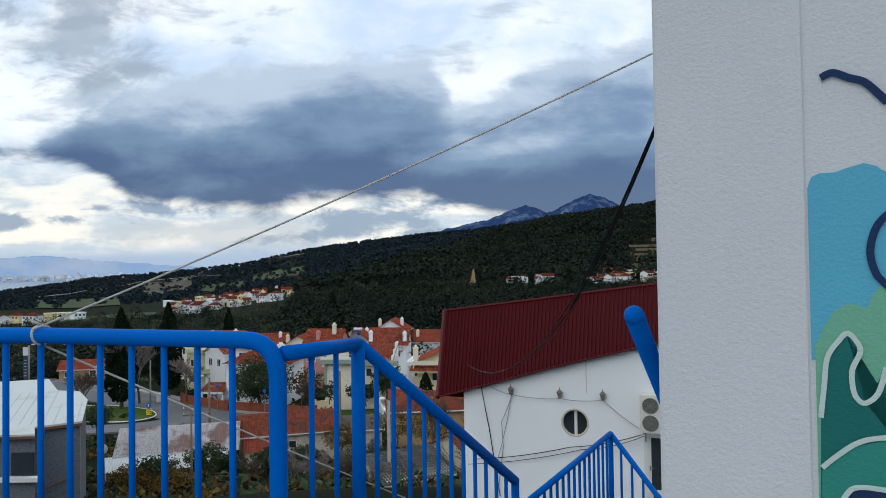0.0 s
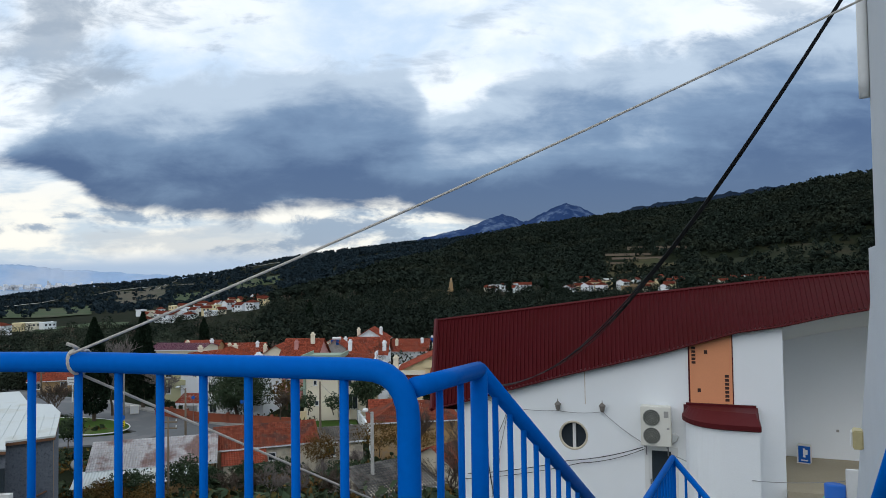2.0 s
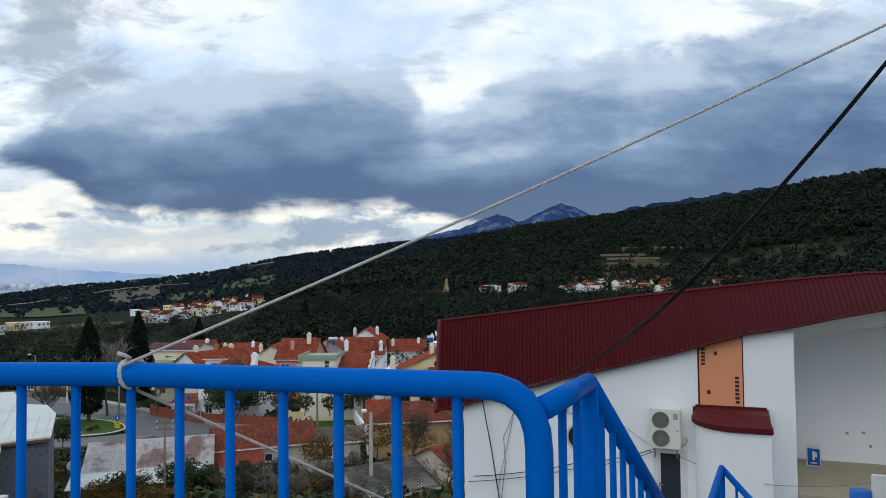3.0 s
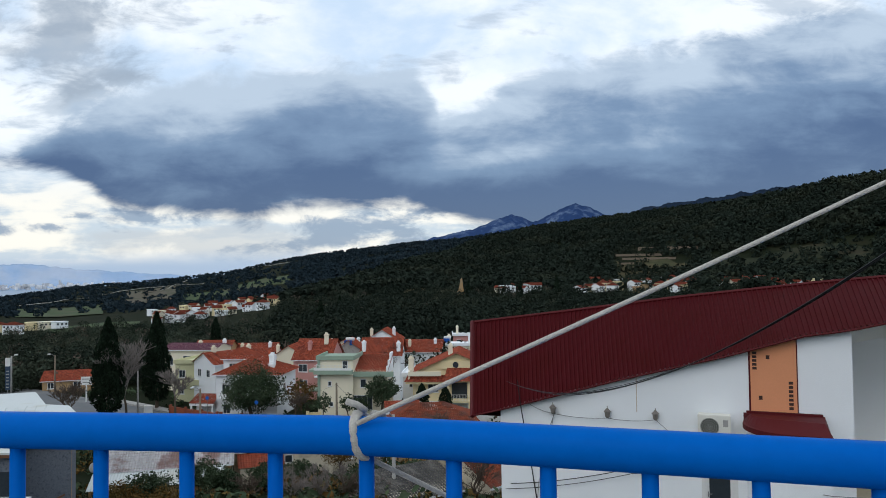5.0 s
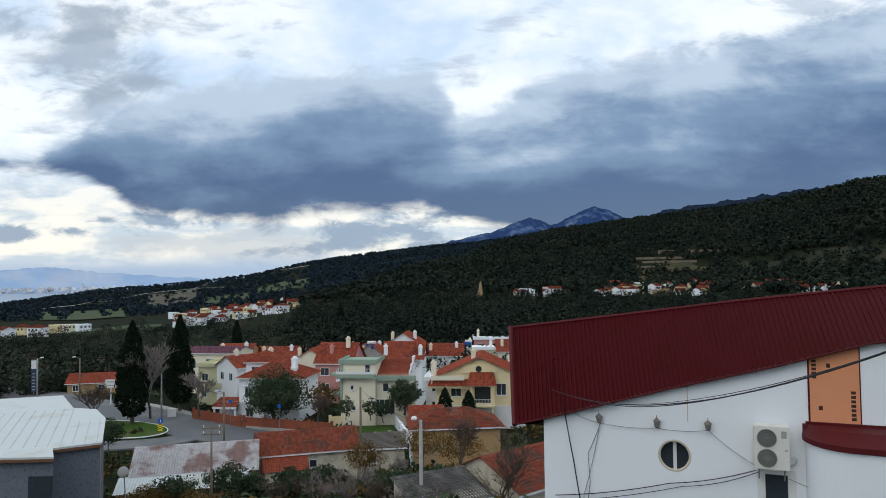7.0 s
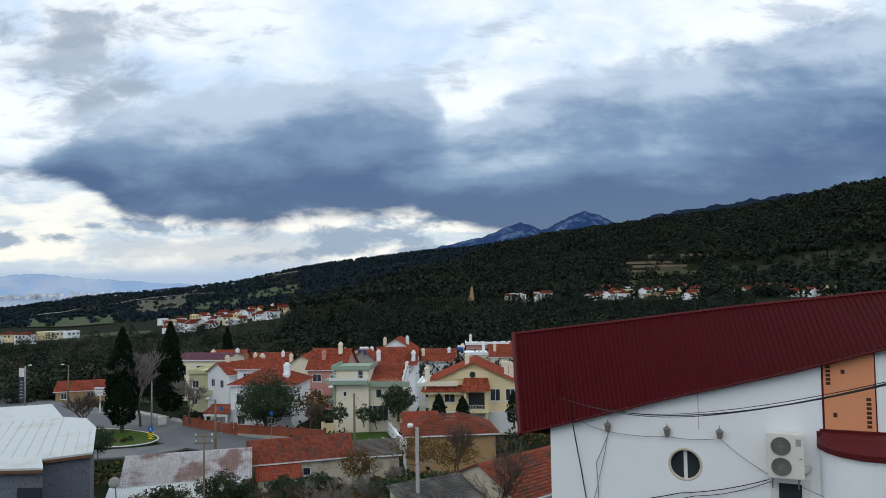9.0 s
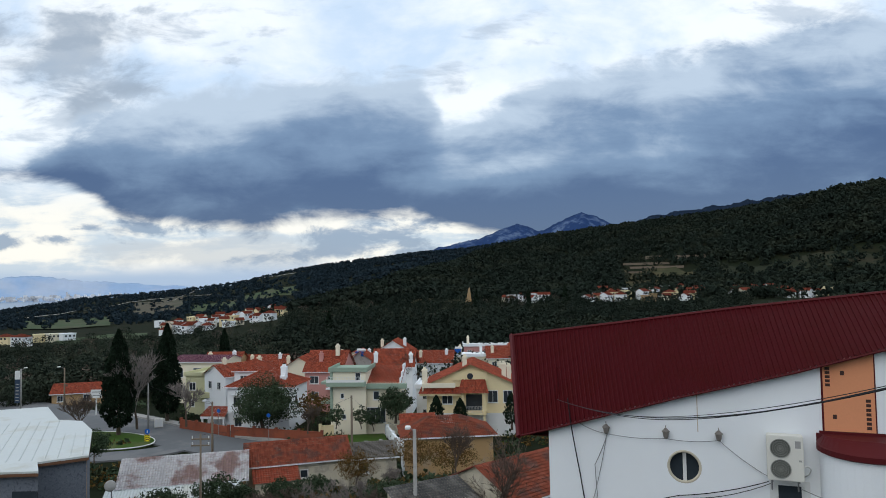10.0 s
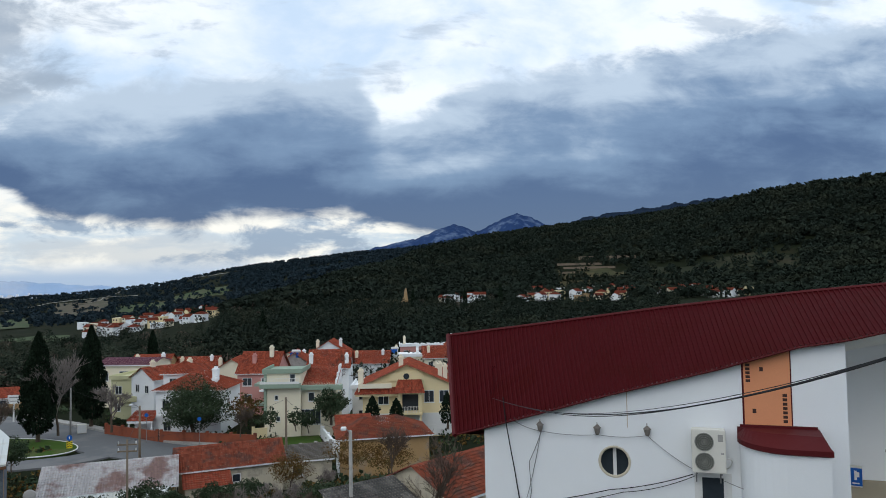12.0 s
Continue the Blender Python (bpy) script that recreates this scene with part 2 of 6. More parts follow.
MLINE = mat("mural_pale_line", (0.50, 0.62, 0.58), 0.8, 0.12, 2, 0.3, 90)


# ---- mesh helpers ----
def part(name, bm, material, parent=None, label="", smooth=False, rest=None):
    me = bpy.data.meshes.new(name)
    bmesh.ops.recalc_face_normals(bm, faces=bm.faces[:])
    bm.to_mesh(me)
    bm.free()
    me.materials.append(material)
    if smooth:
        for p in me.polygons:
            p.use_smooth = True
    ob = new(name, me)
    if rest is not None:
        ob.matrix_basis = rest
    ob.parent = parent
    if label:
        ob["label"] = label
    return ob


def thing(name, label, category, m=None, group="", kind=""):
    ob = new(name)
    if m is not None:
        ob.matrix_basis = m
    return tagged(ob, label, category, group, kind)


def box(bm, x0, x1, y0, y1, z0, z1):
    vs = [bm.verts.new((x, y, z)) for z in (z0, z1) for x, y in ((x0, y0), (x1, y0), (x1, y1), (x0, y1))]
    for f in ((3, 2, 1, 0), (4, 5, 6, 7), (0, 1, 5, 4), (1, 2, 6, 5), (2, 3, 7, 6), (3, 0, 4, 7)):
        bm.faces.new([vs[i] for i in f])
    return bm


def boxes(*rows):
    bm = bmesh.new()
    for r in rows:
        box(bm, *r)
    return bm


def soft_boxes(width, *rows):
    bm = boxes(*rows)
    bmesh.ops.bevel(bm, geom=bm.edges[:], offset=width, segments=2, affect="EDGES")
    return bm


def prism(bm, poly, axis, lo, hi):
    """Extrude a flat outline (a, b) along an axis: 'y' puts it in x-z, 'z' in x-y, 'x' in y-z."""
    place = {"y": lambda a, b, c: (a, c, b), "z": lambda a, b, c: (a, b, c), "x": lambda a, b, c: (c, a, b)}[axis]
    r0 = [bm.verts.new(place(a, b, lo)) for a, b in poly]
    r1 = [bm.verts.new(place(a, b, hi)) for a, b in poly]
    bm.faces.new(r0[::-1])
    bm.faces.new(r1)
    n = len(poly)
    for i in range(n):
        bm.faces.new((r0[i], r0[(i + 1) % n], r1[(i + 1) % n], r1[i]))
    return bm


def tube(bm, pts, radius, seg=10, cap=True):
    """A round bar along points; radius may be a list."""
    pts = [Vector(p) for p in pts]
    rad = radius if isinstance(radius, (list, tuple)) else [radius] * len(pts)
    rings, last = [], None
    for i, p in enumerate(pts):
        d = (pts[min(i + 1, len(pts) - 1)] - pts[max(i - 1, 0)]).normalized()
        side = d.cross(Vector((0, 0, 1)))
        if side.length < 0.05:
            side = last - d * last.dot(d) if last else d.cross(Vector((0, 1, 0)))
        elif last and side.dot(last) < 0:
            side = -side
        side.normalize()
        last = side
        up = side.cross(d)
        rings.append([bm.verts.new(p + rad[i] * (math.cos(a) * side + math.sin(a) * up)) for a in (2 * math.pi * j / seg for j in range(seg))])
    for a, b in zip(rings, rings[1:]):
        for j in range(seg):
            bm.faces.new((a[j], a[(j + 1) % seg], b[(j + 1) % seg], b[j]))
    if cap:
        bm.faces.new(rings[0][::-1])
        bm.faces.new(rings[-1])
    return bm


def tubes(*rows, seg=8):
    bm = bmesh.new()
    for pts, r in rows:
        tube(bm, pts, r, seg)
    return bm


def raw(name, verts, faces, material, parent=None, smooth=False):
    me = bpy.data.meshes.new(name)
    me.from_pydata([tuple(v) for v in verts], [], [tuple(f) for f in faces])
    me.materials.append(material)
    if smooth:
        for p in me.polygons:
            p.use_smooth = True
    ob = new(name, me)
    ob.parent = parent
    return ob


rng = np.random.default_rng(7)


# ---- ground ----
def lerp(x, xs, ys):
    return float(np.interp(x, xs, ys))


def blend(x, a, b):
    t = min(1.0, max(0.0, (x - a) / (b - a)))
    return t * t * (3 - 2 * t)


EYE = (-3.9, 3.2)
NEAR_D = (0, 22, 30, 45, 60, 78, 88, 170)
NEAR_Z = (-6.6, -6.8, -9.0, -14.5, -18.0, -20.5, -22.5, -22.6)
RIDGE_AZ = (-33, -26, -21, -15.5, -11.8, -7.4, -1, 3.2, 8.8, 12.6, 17.6, 22.7, 27, 31, 40)
RIDGE_E = (-.028, -.012, -.006, .004, .019, .030, .042, .047, .061, .068, .077, .085, .095, .109, .12)


SHOULDER_AZ = (-19, -16, -13.8, -8.1, -2.6, 4.3, 9)
SHOULDER_E = (-.075, -.052, -.041, -.018, .005, .040, .055)


def shoulder(az):
    """How far off the crest of the nearer wooded shoulder lies."""
    return lerp(az, (-19, -8, 0, 9), (640, 800, 1000, 1400))


def ground(x, y):
    """Height of the land: a slope falling from the terrace to the village, a valley to the west and a wooded ridge."""
    px, py = x - EYE[0], y - EYE[1]
    d = math.hypot(px, py)
    az = math.degrees(math.atan2(px, py))
    near = lerp(d, NEAR_D, NEAR_Z)
    if abs(az) > 60:
        return near
    if d <= 165:
        return near
    west = lerp(d, (165, 230, 300, 600, 1000, 2200, 3200), (-22.6, -27, -31, -38, -44, -56, -75))
    east = lerp(d, (165, 250, 400, 650, 900), (-22.6, -24, -22, -15, -9))
    base = west + (east - west) * blend(az, -27, 2)
    e = lerp(az, RIDGE_AZ, RIDGE_E)
    top = lerp(az, (-30, -5, 8, 30), (2300, 1900, 1500, 1200))
    foot = lerp(az, (-30, -5, 8, 30), (1300, 950, 740, 740))
    h = e * top + 1.4
    rough = noise.noise(Vector((x / 160, y / 160, 0))) * 9 + noise.noise(Vector((x / 50, y / 50, 3))) * 3
    if -19 < az < 9 and d > 400:
        d1 = shoulder(az)
        hill = lerp(az, SHOULDER_AZ, SHOULDER_E) * d1 + 1.4
        hill -= (hill - base) * (1 - blend(d, d1 * 0.62, d1)) if d < d1 else (d - d1) * 0.12
        base = max(base, hill + 0.6 * rough * blend(d, d1 * 0.6, d1 * 0.8))
        if hill > base - 12 and d < top:
            t = blend(d, foot * 0.94, top + 120)
            lift = min(1.0, (t / blend(top, foot * 0.94, top + 120)) ** 0.85)
            flat_base = west + (east - west) * blend(az, -27, 2)
            return max(base, flat_base + (h - flat_base) * lift)
    if d <= top:
        t = blend(d, foot * 0.94, top + 120)
        lift = min(1.0, (t / blend(top, foot * 0.94, top + 120)) ** 0.85)
        return base + (h - base) * lift + rough * min(t * 3, 1) * (1 - blend(d, top * 0.75, top))
    return h - (d - top) * 0.22


def meet(az, e):
    """Where the land is first met from the terrace, along a bearing and a slope: how far off."""
    d = 180.0
    while d < 2400:
        x, y = EYE[0] + d * math.sin(radians(az)), EYE[1] + d * math.cos(radians(az))
        if ground(x, y) >= 1.45 + e * d:
            break
        d += 6.0
    return d


def build_ground():
    az = np.concatenate([np.arange(-180, -62, 8), np.arange(-62, -40, 2), np.arange(-40, 40, 0.35), np.arange(40, 62, 2), np.arange(62, 180, 8)])
    ds = np.concatenate([[2.0, 12, 20, 25], np.geomspace(30, 3600, 74)])
    verts, faces = [], []
    n = len(az)
    for d in ds:
        for a in az:
            x, y = EYE[0] + d * math.sin(radians(a)), EYE[1] + d * math.cos(radians(a))
            verts.append((x, y, ground(x, y)))
    for i in range(len(ds) - 1):
        for j in range(n):
            k = (j + 1) % n
            faces.append((i * n + j, i * n + k, (i + 1) * n + k, (i + 1) * n + j))
    c = len(verts)
    verts.append((EYE[0], EYE[1], -6.6))
    faces += [(j, (j + 1) % n, c) for j in range(n)]
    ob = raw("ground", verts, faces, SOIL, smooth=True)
    tagged(ob, "dark olive scrub-covered land rising to a ridge", "ground", kind="structure")


build_ground()

bm = bmesh.new()
box(bm, -4800, 600, 900, 4850, -64, -60)
tagged(part("water", bm, SEA), "grey-blue sea bay in the distance", "sea", kind="structure")


def ridge_wall(name, label, az0, az1, dist, profile, material, base, depth, jag, step=0.12):
    """A far mountain range: a rough sloping sheet with a ridge line and a back."""
    azs = np.arange(az0, az1 + step, step)
    rows = (0.0, 0.25, 0.5, 0.75, 0.92, 1.0, 1.15)
    verts, faces = [], []
    for f in rows:
        for a in azs:
            e = lerp(a, *profile)
            h = e * dist + jag * (noise.fractal(Vector((a * 1.7, f * 1.5, dist)), 0.9, 2.0, 5))
            d = dist - depth * (1 - f)
            z = base + (h - base) * min(f, 1) ** 1.15 if f <= 1 else base
            z += jag * 2 * noise.fractal(Vector((a * 3, f * 6, 1.0)), 0.8, 2.0, 4) * f * (1 - min(f, 1))
            verts.append((EYE[0] + d * math.sin(radians(a)), EYE[1] + d * math.cos(radians(a)), z))
    n = len(azs)
    for i in range(len(rows) - 1):
        for j in range(n - 1):
            faces.append((i * n + j, i * n + j + 1, (i + 1) * n + j + 1, (i + 1) * n + j))
    return tagged(raw(name, verts, faces, material, smooth=True), label, "mountain", kind="structure")


ridge_wall("mountain_range", "twin rocky mountain peaks behind the ridge, hazed blue", -3, 18, 3300,
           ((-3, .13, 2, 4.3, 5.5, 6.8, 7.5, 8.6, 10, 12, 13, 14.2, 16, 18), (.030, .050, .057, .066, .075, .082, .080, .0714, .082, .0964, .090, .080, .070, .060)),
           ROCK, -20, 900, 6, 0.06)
ridge_wall("mountain_range_east", "dark wooded range behind the ridge, hazed blue-green", 11, 42, 3000,
           ((11, 14, 15.9, 17.2, 19.5, 21.7, 25, 28.2, 30, 33.4, 42), (.050, .068, .079, .0865, .092, .0965, .1025, .107, .1085, .1085, .112)), HAZEHILL, -20, 900, 7, 0.06)
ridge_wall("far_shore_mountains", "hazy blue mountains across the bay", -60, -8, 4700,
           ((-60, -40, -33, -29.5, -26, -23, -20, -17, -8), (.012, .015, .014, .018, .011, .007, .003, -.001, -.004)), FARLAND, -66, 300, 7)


def build_city():
    v, f = [], []
    for i in range(500):
        a = radians(rng.uniform(-40, -17))
        d = rng.uniform(4280, 4400)
        w, h = rng.uniform(6, 22), rng.uniform(4, 17) * (2.2 if rng.random() < 0.06 else 1)
        x, y, z = EYE[0] + d * math.sin(a), EYE[1] + d * math.cos(a), -61 + rng.uniform(0, 22)
        k = len(v)
        v += [(x + sx * w, y + sy * 8, z + sz * h) for sz in (0, 1) for sx, sy in ((-.5, -.5), (.5, -.5), (.5, .5), (-.5, .5))]
        f += [(k + 4, k + 5, k + 6, k + 7), (k, k + 1, k + 5, k + 4), (k + 1, k + 2, k + 6, k + 5), (k + 3, k, k + 4, k + 7)]
    tagged(raw("far_city", v, f, CITY), "pale blocks of a hazy city on the far shore", "city", kind="stuff")


build_city()


# ---- the terrace: landing, stairs, wall ----
ST = Vector((0.5, 0.866, 0))       # the way the stairs go down
SIDE = Vector((0.866, -0.5, 0))


def at(o, s, w=0.0, z=0.0):
    p = Vector(o) + ST * s + SIDE * w
    return (p.x, p.y, z)


RAIL_Z = 1.10
KN = Vector((-2.888, 3.169, 0))
RD = Vector((0.952, -0.306, 0)).normalized()     # along the landing's rail


RD_WEST = Vector((0.990, -0.139, 0))              # the rail turns slightly beyond the knot


def rail_at(i, z=RAIL_Z):
    p = KN + (RD * (0.168 * i) if i >= 0 else RD_WEST * (0.175 * i))
    return (p.x, p.y, z)


# landing floor and the stair's steps
bm = bmesh.new()
corner = KN + RD * 1.21
far_left = KN + RD_WEST * (-6.0)
out = Vector((-RD.y, RD.x, 0))
poly = [far_left + out * 0.08, KN + out * 0.08, corner + out * 0.08, Vector((-0.36, 2.22, 0)), Vector((4.0, -0.3, 0)), Vector((4.0, -4, 0)), Vector((-9.0, -4, 0))]
prism(bm, [(p.x, p.y) for p in poly], "z", -0.22, 0.0)
tagged(part("floor", bm, CONCRETE), "grey concrete stair landing floor", "floor", kind="structure")

stairs = thing("staircase", "concrete outdoor stairs leading down from the landing", "staircase", kind="structure")
S0 = Vector((-1.62, 2.95, 0))
for i in range(7):
    bm = bmesh.new()
    a, b = 0.24 * i + 0.05, 0.24 * (i + 1) + 0.07
    prism(bm, [(q[0], q[1]) for q in (at(S0, a, 0.06), at(S0, b, 0.06), at(S0, b, 1.2), at(S0, a, 1.2))], "z", -0.175 * (i + 1) - 0.25, -0.175 * (i + 1))
    part("step", bm, CONCRETE, stairs)
bm = bmesh.new()
prism(bm, [(q[0], q[1]) for q in (at(S0, 1.7, 0.0), at(S0, 4.75, 0.0), at(S0, 4.75, 1.25), at(S0, 1.7, 1.25))], "z", -1.62, -1.42)
part("landing", bm, CONCRETE, stairs)
bm = bmesh.new()
for s, w in ((1.9, 0.15), (4.5, 0.15), (4.5, 1.1)):
    p = at(S0, s, w)
    box(bm, p[0] - 0.12, p[0] + 0.12, p[1] - 0.12, p[1] + 0.12, -8, -1.6)
part("pillar", bm, CONCRETE, stairs)

# railing
railing = thing("railing", "glossy blue painted steel pipe railing", "railing")


def bend(p, q, r, n=6):
    """Quarter bend from heading p->corner->q."""
    a, c, b = Vector(p), Vector(q), Vector(r)
    return [tuple(a * (1 - t) ** 2 + c * 2 * t * (1 - t) + b * t * t) for t in [i / n for i in range(n + 1)]]


PR = 0.036
post = KN + RD * 1.22
top_line = [rail_at(-34), rail_at(-10), rail_at(-1.2), rail_at(-0.4), rail_at(0.4), rail_at(1.2), rail_at(6.2)] + bend(rail_at(6.35), (post.x, post.y, RAIL_Z + 0.003), (post.x, post.y, RAIL_Z - 0.16))
top_line += [(post.x, post.y, 0.5), (post.x, post.y, 0.0)]
part("top_rail", tubes((top_line, PR), seg=16), BLUE, railing, smooth=True)
for i in range(-33, 7):
    x, y, _ = rail_at(i)
    part("baluster", tubes((((x, y, 0.10), (x, y, RAIL_Z - 0.01)), 0.0145)), BLUE, railing, smooth=True)
part("bottom_rail", tubes(((rail_at(-34, 0.10), rail_at(0, 0.10), rail_at(7.2, 0.10)), 0.018)), BLUE, railing, smooth=True)
for i in (-10.5, -22.5):
    x, y, _ = rail_at(i)
    part("post", tubes((((x, y, 0), (x, y, RAIL_Z)), 0.03), seg=12), BLUE, railing, smooth=True)

stair_rail = thing("stair_railing", "blue steel stair railing sloping down to a lower landing", "railing")
R0, R1 = Vector((post.x + .02, post.y + .02, 1.045)), Vector((-1.469, 3.322, 1.025))
R2, R3 = Vector((-0.582, 4.848, -0.10)), Vector((0.598, 7.061, -0.32))
R2b = Vector((-0.52, 4.98, -0.32))
R4 = R3 + Vector((0.5, -0.866, -0.75)) * 3.0
part("hand_rail", tubes(((R0, R1), 0.032), ((R1, R2), 0.032), seg=14), BLUE, stair_rail, smooth=True)
part("lower_hand_rail", tubes(((R2b, R3), 0.026), ((R3, R4), 0.026), seg=12), BLUE, stair_rail, smooth=True)
for p, base, r in ((R1, 0.0, 0.033), (R2, -1.42, 0.028), (R3, -1.42, 0.026)):
    part("post", tubes((((p.x, p.y, base), (p.x, p.y, p.z)), r), seg=12), BLUE, stair_rail, smooth=True)


def balusters(a, b, n, drop):
    for i in range(1, n + 1):
        p = a.lerp(b, i / (n + 1))
        part("baluster", tubes((((p.x, p.y, p.z - drop), (p.x, p.y, p.z)), 0.0125), seg=6), BLUE, stair_rail, smooth=True)


balusters(R0, R1, 2, 1.0)
balusters(R1, R2, 11, 1.0)
balusters(R2b, R3, 15, 1.05)
balusters(R3, R4, 20, 1.05)
part("bottom_rail", tubes(((R1 - Vector((0, 0, 0.95)), R2 - Vector((0, 0, 0.95))), 0.016), ((R2b - Vector((0, 0, 1.0)), R3 - Vector((0, 0, 1.0))), 0.016),
                          ((R3 - Vector((0, 0, 0.9)), R4 - Vector((0, 0, 0.9))), 0.016)), BLUE, stair_rail, smooth=True)

# the stuccoed wall beside the stairs
C = Vector((-0.386, 2.19, 0))
bm = bmesh.new()
prism(bm, [(q[0], q[1]) for q in (at(C, 0, 0), at(C, 0, 5), at(C, 3.85, 5), at(C, 3.85, 0))], "z", -3.0, 4.2)
bmesh.ops.bevel(bm, geom=[e for e in bm.edges if abs(e.verts[0].co.z - e.verts[1].co.z) > 1], offset=0.012, segments=2, affect="EDGES")
wall_house = tagged(part("wall_house", bm, STUCCO), "white rough-stuccoed house wall beside the stairs", "wall", kind="structure")
bm = bmesh.new()
prism(bm, [(q[0], q[1]) for q in (at(C, 3.85, 0.01), at(C, 3.85, 0.22), at(C, 4.8, 0.22), at(C, 4.8, 0.01))], "z", -3.0, 1.55)
part("parapet", bm, STUCCO, wall_house)
bm = bmesh.new()
lo = [bm.verts.new(at(C, a, w, z)) for a, w, z in ((4.8, 0.01, -3), (9.4, 0.01, -4.5), (9.4, 0.22, -4.5), (4.8, 0.22, -3))]
hi = [bm.verts.new(at(C, a, w, z)) for a, w, z in ((4.8, 0.01, 1.13), (9.4, 0.01, -1.86), (9.4, 0.22, -1.86), (4.8, 0.22, 1.13))]
bm.faces.new(lo[::-1])
bm.faces.new(hi)
for i in range(4):
    bm.faces.new((lo[i], lo[(i + 1) % 4], hi[(i + 1) % 4], hi[i]))
part("sloping_parapet", bm, STUCCO, wall_house)
jb = thing("junction_box", "small yellowed plastic junction box on the parapet", "junction box", Matrix.Translation(at(C, 6.85, -0.03, -0.45)) @ pose(0, 0, 0, 0, 0, -30))
part("case", soft_boxes(0.012, (-0.06, 0.04, -0.1, 0.1, -0.1, 0.1)), mat("yellowed_plastic", (0.55, 0.47, 0.25), 0.5, 0.2, 6), jb)
part("cover", soft_boxes(0.006, (-0.075, -0.06, -0.08, 0.08, -0.08, 0.08)), PAINTW, jb)
part("downpipe", tubes(((at(C, 3.82, -0.035, 2.6), at(C, 3.82, -0.035, 2.75), at(C, 3.82, -0.035, 4.2)), 0.035), seg=12), PAINTW, wall_house, smooth=True)

# wall handrail on brackets
hand = thing("wall_handrail", "blue painted pipe handrail fixed to the stuccoed wall", "handrail")
H0, H1 = Vector((-0.417, 2.343, 1.215)), Vector((-0.417, 2.343, 1.215)) + Vector((0.437, 0.866, -0.62)) * 3.6
part("pipe", tubes(((H0, H1), 0.034), seg=14), BLUE, hand, smooth=True)
bm = bmesh.new()
bmesh.ops.create_uvsphere(bm, u_segments=14, v_segments=8, radius=0.0345, matrix=Matrix.Translation(H0))
part("end_cap", bm, BLUE, hand, smooth=True)
for s in (0.55, 2.0, 3.3):
    p = H0.lerp(H1, s / 3.6)
    q = p + SIDE * 0.115 + Vector((0, 0, -0.07))
    bm = tubes(((p, p + SIDE * 0.03 - Vector((0, 0, 0.07)), q), 0.011))
    tube(bm, (q, q + SIDE * 0.006), 0.035, 12)
    part("bracket", bm, BLUE, hand, smooth=True)

# rope from the rail to the wall
rope = thing("rope", "grey-white rope tied round the blue rail", "rope")
K0 = Vector(rail_at(0.0, RAIL_Z))
rope_end = Vector((0.27, 3.39, 2.55))
pts = [K0 - out * (PR + 0.007) + Vector((0, 0, 0.030))]
pts += [pts[0].lerp(rope_end, t / 12) - Vector((0, 0, 0.030 * 4 * t / 12 * (1 - t / 12))) for t in range(1, 13)]
part("line", tubes((pts, 0.0047)), ROPE, rope, smooth=True)
for k in range(3):
    o = K0 + RD * (0.014 * k - 0.018)
    ring = [tuple(o + Vector((0, 0, 1)) * (math.cos(a) * (PR + 0.005)) + out * (math.sin(a) * (PR + 0.005)) + RD * 0.02 * math.sin(a / 2 + k)) for a in [2 * math.pi * i / 16 for i in range(17)]]
    part("loop", tubes((ring, 0.0055)), ROPE, rope, smooth=True)
part("tail", tubes(([K0 + Vector((0, 0, 0.045)), K0 + Vector((-0.015, -0.01, 0.058)), K0 + Vector((-0.035, -0.015, 0.066))], 0.006)), ROPE, rope, smooth=True)
lower = Vector((post.x + 0.6, post.y + 2.2, -0.35))
part("lower_line", tubes(([K0 - Vector((0, 0, PR + 0.004)), K0.lerp(lower, 0.5) - Vector((0, 0, 0.03)), lower], 0.005)), ROPE, rope, smooth=True)


# ---- the white building with the red sheet roof ----
WM = Matrix.Translation((0, 26.04, 0)) @ pose(0, 0, 0, 0, 0, -22.8)
hall = thing("white_building", "white plastered building with dark red corrugated sheet roof", "building", WM)
EAVE = ((-1.26, -.375, 3.7, 6.76, 8.99, 10.24, 11.56, 12.85, 17), (-3.48, -3.245, -2.04, -1.23, -.545, -.345, -.02, .237, .75))
RIDGE = ((-2.64, 1.54, 5.36, 9.87, 13.06, 14.0, 18), (-.634, -.109, .398, .897, 1.19, 1.18, 1.05))
ROOF_L, ROOF_R = (-1.26, -2.64), (16.6, 17.6)


def eave(s):
    return lerp(s, *EAVE)


def wall_piece(bm, s0, s1, z0, z1=None, y0=0.0, y1=0.3):
    """A stretch of the front wall; with no top given it runs up to the roof."""
    n = max(1, int((s1 - s0) / 0.6)) if z1 is None else 1
    top = [(s1 + (s0 - s1) * i / n, (eave(s1 + (s0 - s1) * i / n) + 0.06 if z1 is None else z1)) for i in range(n + 1)]
    prism(bm, [(s0, z0), (s1, z0)] + top, "y", y0, y1)


bm = bmesh.new()
wall_piece(bm, -0.366, 3.0, -14)
wall_piece(bm, 3.0, 4.5, -14, -4.9)
wall_piece(bm, 3.0, 4.5, -3.4)
wall_piece(bm, 4.5, 6.2, -14)
wall_piece(bm, 6.2, 7.0, -4.42)
wall_piece(bm, 6.2, 7.0, -14, -6.6)
wall_piece(bm, 7.0, 10.26, -14)
WC, WR = (3.76, -4.165), 0.47
ring = [(WC[0] + WR * math.cos(a), WC[1] + WR * math.sin(a)) for a in [2 * math.pi * i / 40 for i in range(40)]]
sq = []
